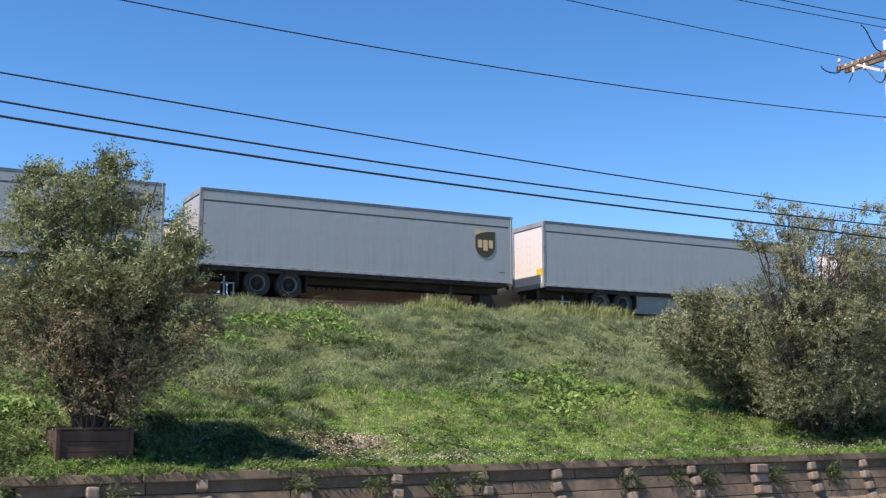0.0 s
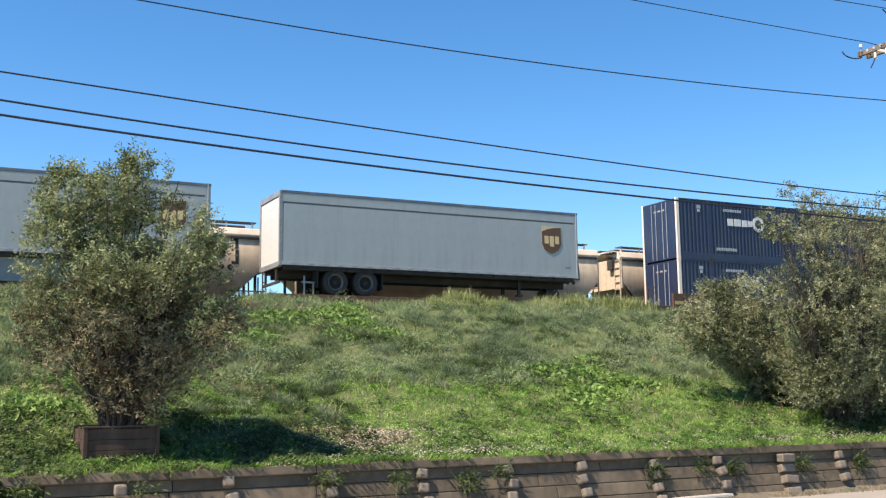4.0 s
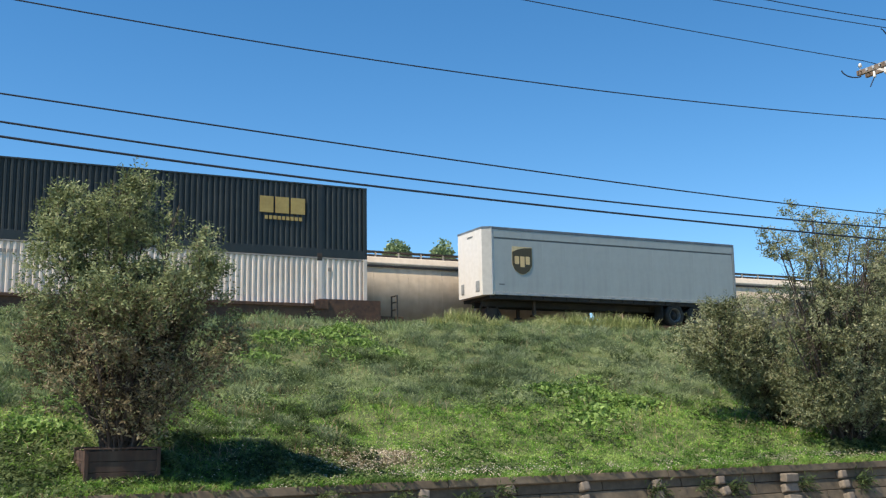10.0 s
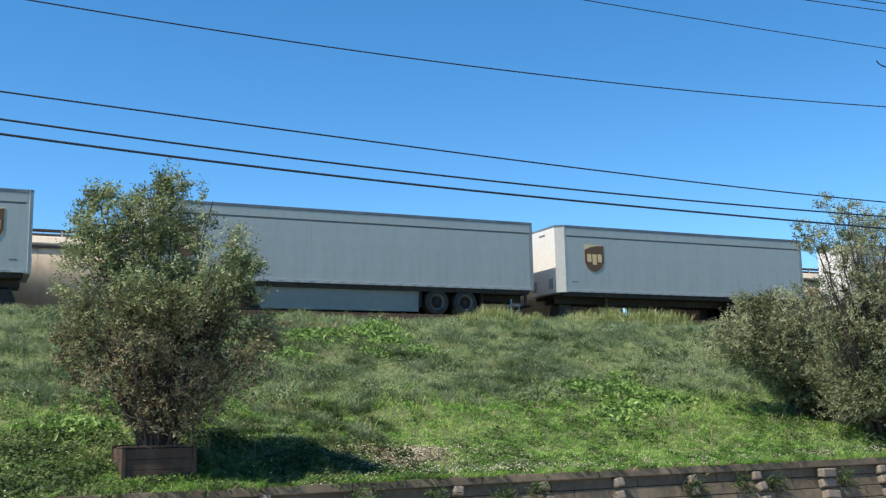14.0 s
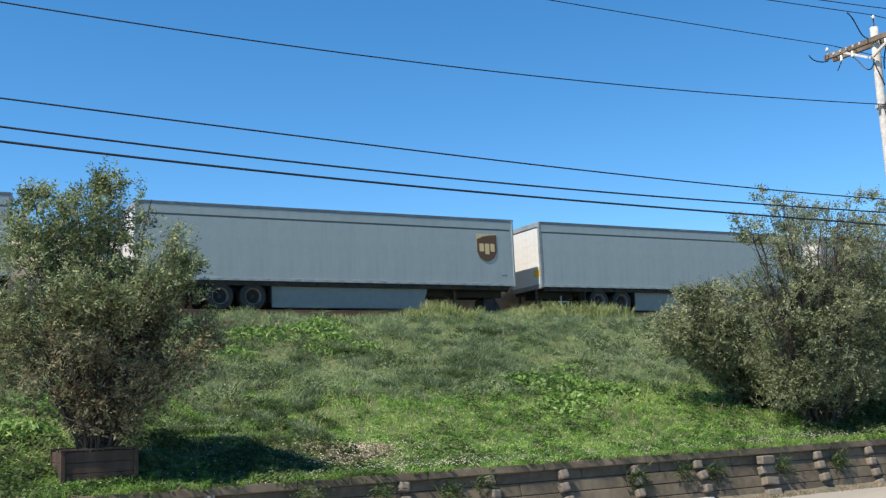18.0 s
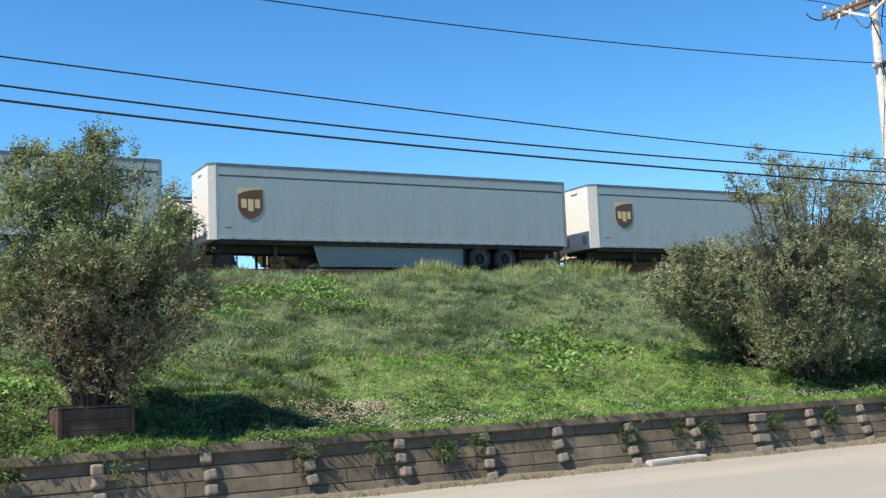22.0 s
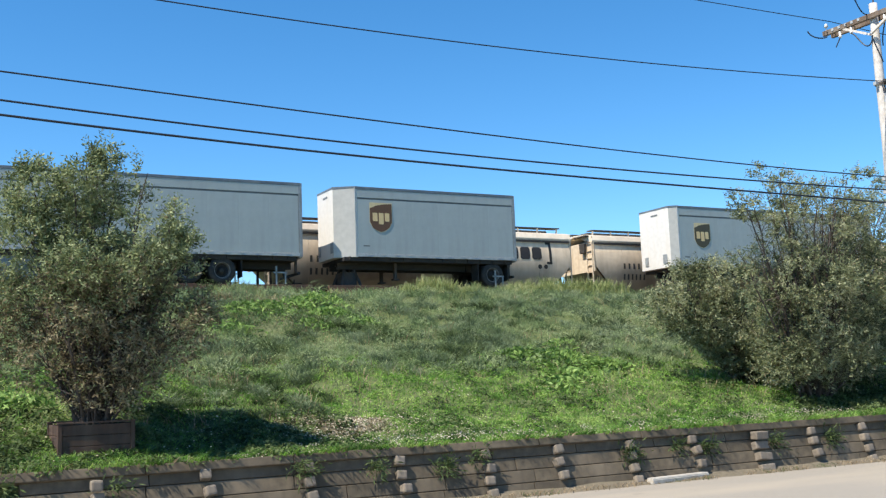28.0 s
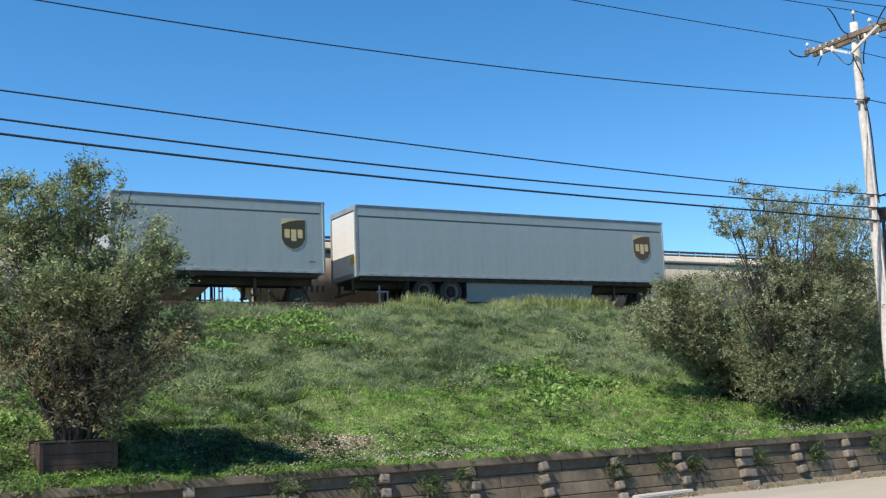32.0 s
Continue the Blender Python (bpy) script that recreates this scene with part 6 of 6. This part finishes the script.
def build_planter_tree():
    pb = thing("planter_box", (2.77, 18.02, 1.16), "dark brown wooden planter box on the lawn", "planter", turn=0)
    w, dpt, h = 1.19, 1.1, 0.52
    for k in range(3):
        for y in (0.0, dpt - 0.04):
            part("side_board", box(B(), 0, w, y, y + 0.04, 0.175 * k - 0.02, 0.175 * k + 0.148, 0.006), M_PLANTER, pb)
        for x in (0.0, w - 0.04):
            part("end_board", box(B(), x, x + 0.04, 0.042, dpt - 0.042, 0.175 * k - 0.02, 0.175 * k + 0.148, 0.006), M_PLANTER, pb)
    for x in (-0.02, w - 0.05):
        for y in (-0.02, dpt - 0.05):
            part("corner_post", box(B(), x, x + 0.07, y, y + 0.07, -0.1, h, 0.008), M_PLANTER, pb)
    for y in (-0.03, dpt - 0.06):
        part("rim_board", box(B(), -0.03, w + 0.03, y, y + 0.09, h, h + 0.03, 0.006), M_PLANTER, pb)
    part("soil_fill", box(B(), 0.05, w - 0.05, 0.05, dpt - 0.05, 0.0, h - 0.05), M_SOIL, pb)


def build_plant(name, label, base, lobes, seed, size, sprigs, mat, mat_low, low, category, turn=0.0, airy=None, slim=2.9):
    """A shrub: stems fanning from its foot into uneven lobes; branches, sprigs on them, leaves along each sprig.
    lobes: x, z, half width and half height from the foot, and how far back; low: height below which leaves turn brown;
    airy: height above which the crown opens into clumps with gaps."""
    rng = random.Random(seed)
    plant = thing(name, base, label, category, turn=turn)
    full = []
    for x, z, rx, rz, *back in lobes:
        ry = max(0.22, min(1.5, 0.85 * rx))
        full.append((x, back[0] if back else rng.uniform(-0.35, 0.35) * min(1, rx + 0.3), z, rx, ry, rz))
    mid = np.array([f[:3] for f in full])
    half = np.array([f[3:] for f in full])

    def depth(c):
        return (((c[:, None, :] - mid[None]) / half[None]) ** 2).sum(2).min(1)
    starts, ways, spans = [], [], []
    for x, y, z, rx, ry, rz in full:
        big = (rx * ry * rz) ** (1 / 3)
        for k in range(max(1, min(5, round(5 * big)))):
            goal = Vector((x + rng.uniform(-0.7, 0.7) * rx, y + rng.uniform(-0.7, 0.7) * ry, z + rng.uniform(0.0, 0.75) * rz))
            foot = Vector((goal.x * 0.10 + rng.uniform(-0.16, 0.16), goal.y * 0.12 + rng.uniform(-0.16, 0.16), -0.12))
            bend = foot.lerp(goal, 0.42) + Vector((goal.x * 0.06, goal.y * 0.06, 0.05 + 0.10 * goal.z))
            pts, rad = [], []
            r = rng.uniform(0.016, 0.030) * (0.7 + 0.16 * goal.z)
            for j in range(10):
                t = j / 9
                p = foot * (1 - t) ** 2 + bend * 2 * t * (1 - t) + goal * t * t
                pts.append(p + Vector((rng.gauss(0, 0.035), rng.gauss(0, 0.035), 0)) * min(1, 2 * t))
                rad.append(r * (1 - 0.80 * t) + 0.002)
            bm = B()
            sweep(bm, pts, rad, 6)
            for j in range(2, 10):
                for q in range(2 if j < 5 else 3):
                    along = (pts[j] - pts[j - 1]).normalized()
                    side = Vector((rng.gauss(0, 1), rng.gauss(0, 1), rng.gauss(0.1, 0.35))).normalized()
                    d = (along * 0.55 + side * 0.8 + Vector((0, 0, 0.22))).normalized()
                    ln = rng.uniform(0.35, 0.85) * min(1.3, 0.45 + big)
                    tw = [pts[j], pts[j] + d * ln * 0.5 + Vector((rng.gauss(0, 0.04), rng.gauss(0, 0.04), 0.02)), pts[j] + d * ln + Vector((0, 0, 0.12 * ln))]
                    if depth(np.array([tuple(tw[2])]))[0] > 1.15:
                        continue
                    sweep(bm, tw, [rad[j] * 0.55, rad[j] * 0.38, 0.0025], 3)
                    for u in range(3):
                        e = rng.uniform(0.25, 1.0)
                        p = tw[0].lerp(tw[1], e * 2) if e < 0.5 else tw[1].lerp(tw[2], e * 2 - 1)
                        w = d * 0.7 + Vector((rng.gauss(0, 0.6), rng.gauss(0, 0.6), rng.gauss(0.35, 0.4)))
                        starts.append(tuple(p))
                        ways.append(tuple(w))
                        spans.append(rng.uniform(0.14, 0.34))
            part("stem", bm, M_STEM, plant)
    starts, ways, spans = [np.array(starts)], [np.array(ways)], [np.array(spans)]
    for x, y, z, rx, ry, rz in full:
        n = int(sprigs * (rx * ry * rz) ** 0.66)
        u = rg.normal(0, 1, (n, 3))
        u /= np.linalg.norm(u, axis=1)[:, None]
        u *= rg.uniform(0.25, 0.98, (n, 1)) ** 0.5
        starts.append(np.array([x, y, z]) + u * np.array([rx, ry, rz]))
        ways.append(u * np.array([0.8, 0.8, 0.5]) + np.array([x * 0.10, 0, 0.5]) + rg.normal(0, 0.35, (n, 3)))
        spans.append(rg.uniform(0.14, 0.36, n))
    st, wy, sp = np.concatenate(starts), np.concatenate(ways), np.concatenate(spans)
    wy /= np.linalg.norm(wy, axis=1)[:, None]
    gap = np.array([noise.noise((a * 2.3, b * 2.3, h * 2.3 + seed)) + 0.6 * noise.noise((a * 0.9, b * 0.9, h * 0.9 - seed)) for a, b, h in st])
    shut = -0.02 - rg.uniform(0, 0.30, len(st))
    if airy:
        shut = shut + np.clip((st[:, 2] - airy + 1.0) / 0.8, 0, 1) * 0.24
    keep = (st[:, 2] > 0.02) & (depth(st) < 1.05) & (gap > shut)
    thin = np.clip((low - st[:, 2]) / 1.9, 0, 0.72)
    if airy:
        thin = np.maximum(thin, np.clip((st[:, 2] - airy) / 0.5, 0, 0.1))
    keep &= rg.uniform(0, 1, len(st)) > thin
    st, wy, sp = st[keep], wy[keep], sp[keep]
    per = 10
    n = len(st)
    t = np.tile((np.arange(per) + 0.5) / per, (n, 1))[:, :, None] + rg.uniform(-0.04, 0.04, (n, per, 1))
    side = np.cross(wy, rg.normal(0, 1, (n, 3)))
    side /= np.linalg.norm(side, axis=1)[:, None] + 1e-9
    other = np.cross(wy, side)
    turn_by = rg.uniform(0, 6.3, (n, 1, 1)) + np.arange(per)[None, :, None] * 2.4
    out = side[:, None] * np.cos(turn_by) + other[:, None] * np.sin(turn_by)
    leaf = out * 0.85 + wy[:, None] * 0.6 + rg.normal(0, 0.18, (n, per, 3))
    leaf /= np.linalg.norm(leaf, axis=2)[:, :, None]
    big = rg.uniform(0.6, 1.3, (n, per, 1)) * size * (1.1 - 0.35 * t)
    c = st[:, None] + wy[:, None] * sp[:, None, None] * t + leaf * big * 0.5
    c, leaf, big = c.reshape(-1, 3), leaf.reshape(-1, 3), big.reshape(-1)
    brown = rg.uniform(0, 1, len(c)) < np.clip((low - c[:, 2]) / 1.6 + 0.25, 0.03, 0.85)
    for sel, m, nm, lab in ((~brown, mat, "foliage", "grey-green narrow leaves"), (brown, mat_low, "dry_foliage", "brownish sparse lower leaves")):
        ob = raw_mesh(nm, leaf_quads(c[sel], big[sel], slim, 0.0, along=leaf[sel] * 3), int(sel.sum()), m)
        ob.parent = plant
        tagged(ob, lab)


def build_far_tree(x, y, h, r, seed):
    rng = random.Random(seed)
    t = thing("far_tree", (x, y, 4.3), "green leafy tree beyond the railway", "tree", "trees beyond the railway")
    bm = B()
    tips = []
    sweep(bm, [(0, 0, -0.2), (0.1, 0, h * 0.3), (0.0, 0.1, h * 0.6)], [0.28, 0.2, 0.12], 7)
    for i in range(7):
        a = i * 0.9
        grow(bm, rng, Vector((0.05, 0, h * rng.uniform(0.35, 0.6))), Vector((math.cos(a), math.sin(a), 0.9)).normalized(), h * 0.32, 0.09, 1, tips, 0.5, 0.2, 3)
    part("trunk", bm, M_BARK, t)
    pts = [leaves_round(tips, 14, 0.3, 0.2)]
    for k in range(110):
        u = Vector((rng.gauss(0, 1), rng.gauss(0, 1), rng.gauss(0, 1))).normalized() * rng.uniform(0.3, 1.0)
        pts.append(rg.normal(0, 0.38, (90, 3)) + np.array([u.x * r, u.y * r, h * 0.78 + u.z * h * 0.22]))
    c = np.concatenate(pts)
    c = c[(c[:, 0] / r) ** 2 + (c[:, 1] / r) ** 2 + ((c[:, 2] - h * 0.78) / (h * 0.23)) ** 2 < 1.05 + rg.uniform(-0.15, 0.25, len(c))]
    ob = raw_mesh("crown", leaf_quads(c, rg.uniform(0.2, 0.42, len(c)), 1.5), len(c), M_LEAFFAR)
    ob.parent = t


build_grass()
build_weeds()
build_planter_tree()
build_plant("shrub_tree", "tall multi-stemmed grey-green shrub growing in the planter", (3.36, 18.55, 1.60),
            [(-0.95, 3.90, 0.46, 0.66), (-0.66, 4.34, 0.20, 0.30), (-1.05, 4.42, 0.22, 0.24), (-0.02, 4.12, 0.56, 0.60), (0.06, 4.82, 0.07, 0.32), (-0.22, 4.62, 0.20, 0.24), (0.24, 4.58, 0.20, 0.24),
             (0.82, 3.62, 0.46, 0.62), (0.85, 4.22, 0.10, 0.26), (1.25, 3.40, 0.34, 0.44), (-1.08, 2.95, 0.52, 0.85), (-0.05, 3.05, 0.80, 0.85, 0.2), (1.15, 2.75, 0.68, 0.70),
             (1.62, 2.85, 0.26, 0.40), (-1.08, 1.85, 0.58, 0.70), (0.10, 1.90, 0.95, 0.75, -0.3), (1.35, 1.75, 0.75, 0.65), (1.72, 1.70, 0.40, 0.42), (0.75, 1.05, 1.0, 0.45),
             (-0.70, 1.00, 0.80, 0.45), (0.10, 0.45, 0.62, 0.45), (0.4, 0.7, 0.8, 0.5, -0.4), (0.1, 2.4, 1.0, 0.9, 0.9), (0.2, 2.2, 0.8, 0.8, -0.9)],
            21, 0.086, 1850, M_LEAF1, M_LEAF1B, 2.5, "shrub", turn=-29, slim=2.7, airy=4.1)
build_plant("bush", "large grey-green bush with upright shoots beside the utility pole", (20.8, 18.7, 1.35),
            [(-1.27, 5.65, 0.36, 0.15), (-0.70, 5.43, 0.50, 0.17), (-0.24, 5.77, 0.18, 0.29), (0.08, 5.21, 0.92, 0.35), (-0.29, 4.65, 1.10, 0.41), (-1.57, 4.67, 0.83, 0.28), (-2.01,
             4.94, 0.29, 0.21), (1.18, 4.89, 1.20, 0.64), (0.74, 5.59, 0.24, 0.18), (2.70, 5.58, 0.83, 0.46), (2.63, 4.47, 1.38, 0.92, 0.83), (4.23, 4.80, 1.10, 0.83, 1.10), (-0.59,
             3.92, 0.69, 0.28), (-0.37, 2.96, 1.66, 0.78), (1.54, 2.79, 2.02, 1.10, 0.28), (0.18, 1.58, 1.93, 1.01), (2.67, 1.60, 1.84, 1.56, 1.20), (4.23, 2.78, 1.66, 1.47, 1.20),
             (-1.80, 3.42, 0.55, 0.39), (0.74, 4.06, 1.01, 0.55), (2.21, 3.79, 1.38, 0.55, 0.55), (-1.10, 0.89, 0.83, 0.55, -0.28), (0.28, 0.89, 1.10, 0.74, -0.46), (2.39, 1.12, 1.66,
             0.92, 1.10), (4.23, 1.30, 1.66, 1.10, 1.10)],
            31, 0.095, 800, M_LEAF2, M_LEAF1B, 0.4, "bush", airy=3.8)
build_plant("bush", "low spreading grey-green bush on the lawn", (21.1, 20.9, 1.75),
            [(-2.12, 2.45, 1.05, 0.7), (-2.35, 3.07, 0.36, 0.25), (-1.39, 2.87, 0.8, 0.5), (-3.0, 2.15, 0.85, 0.4), (-1.95, 1.77, 1.3, 0.6), (-0.65, 1.0, 1.0, 0.6), (-1.5, 1.3, 0.85, 0.5),
             (-0.6, 1.85, 1.0, 0.9), (-0.9, 0.75, 0.8, 0.5, -0.3), (-0.3, 0.45, 0.8, 0.5, -0.5)],
            47, 0.095, 780, M_LEAF2, M_LEAF1B, 0.4, "bush")
for x, y, h, r, s in ((34.9, 75, 12.0, 1.3, 3), (38.9, 75, 12.2, 1.2, 4), (3.4, 75, 12.2, 1.4, 6)):
    build_far_tree(x, y, h, r, s)


# ---------------------------------------------------------------- the train runs
def motions():
    for ob, (x, y, z) in MOVING:
        walk(ob, [(t, pose(x - SPEED * t, y + SKEW * SPEED * t, z, 0, 0, TURN)) for t in (0, 8, 16, 24, 32)])


motions()
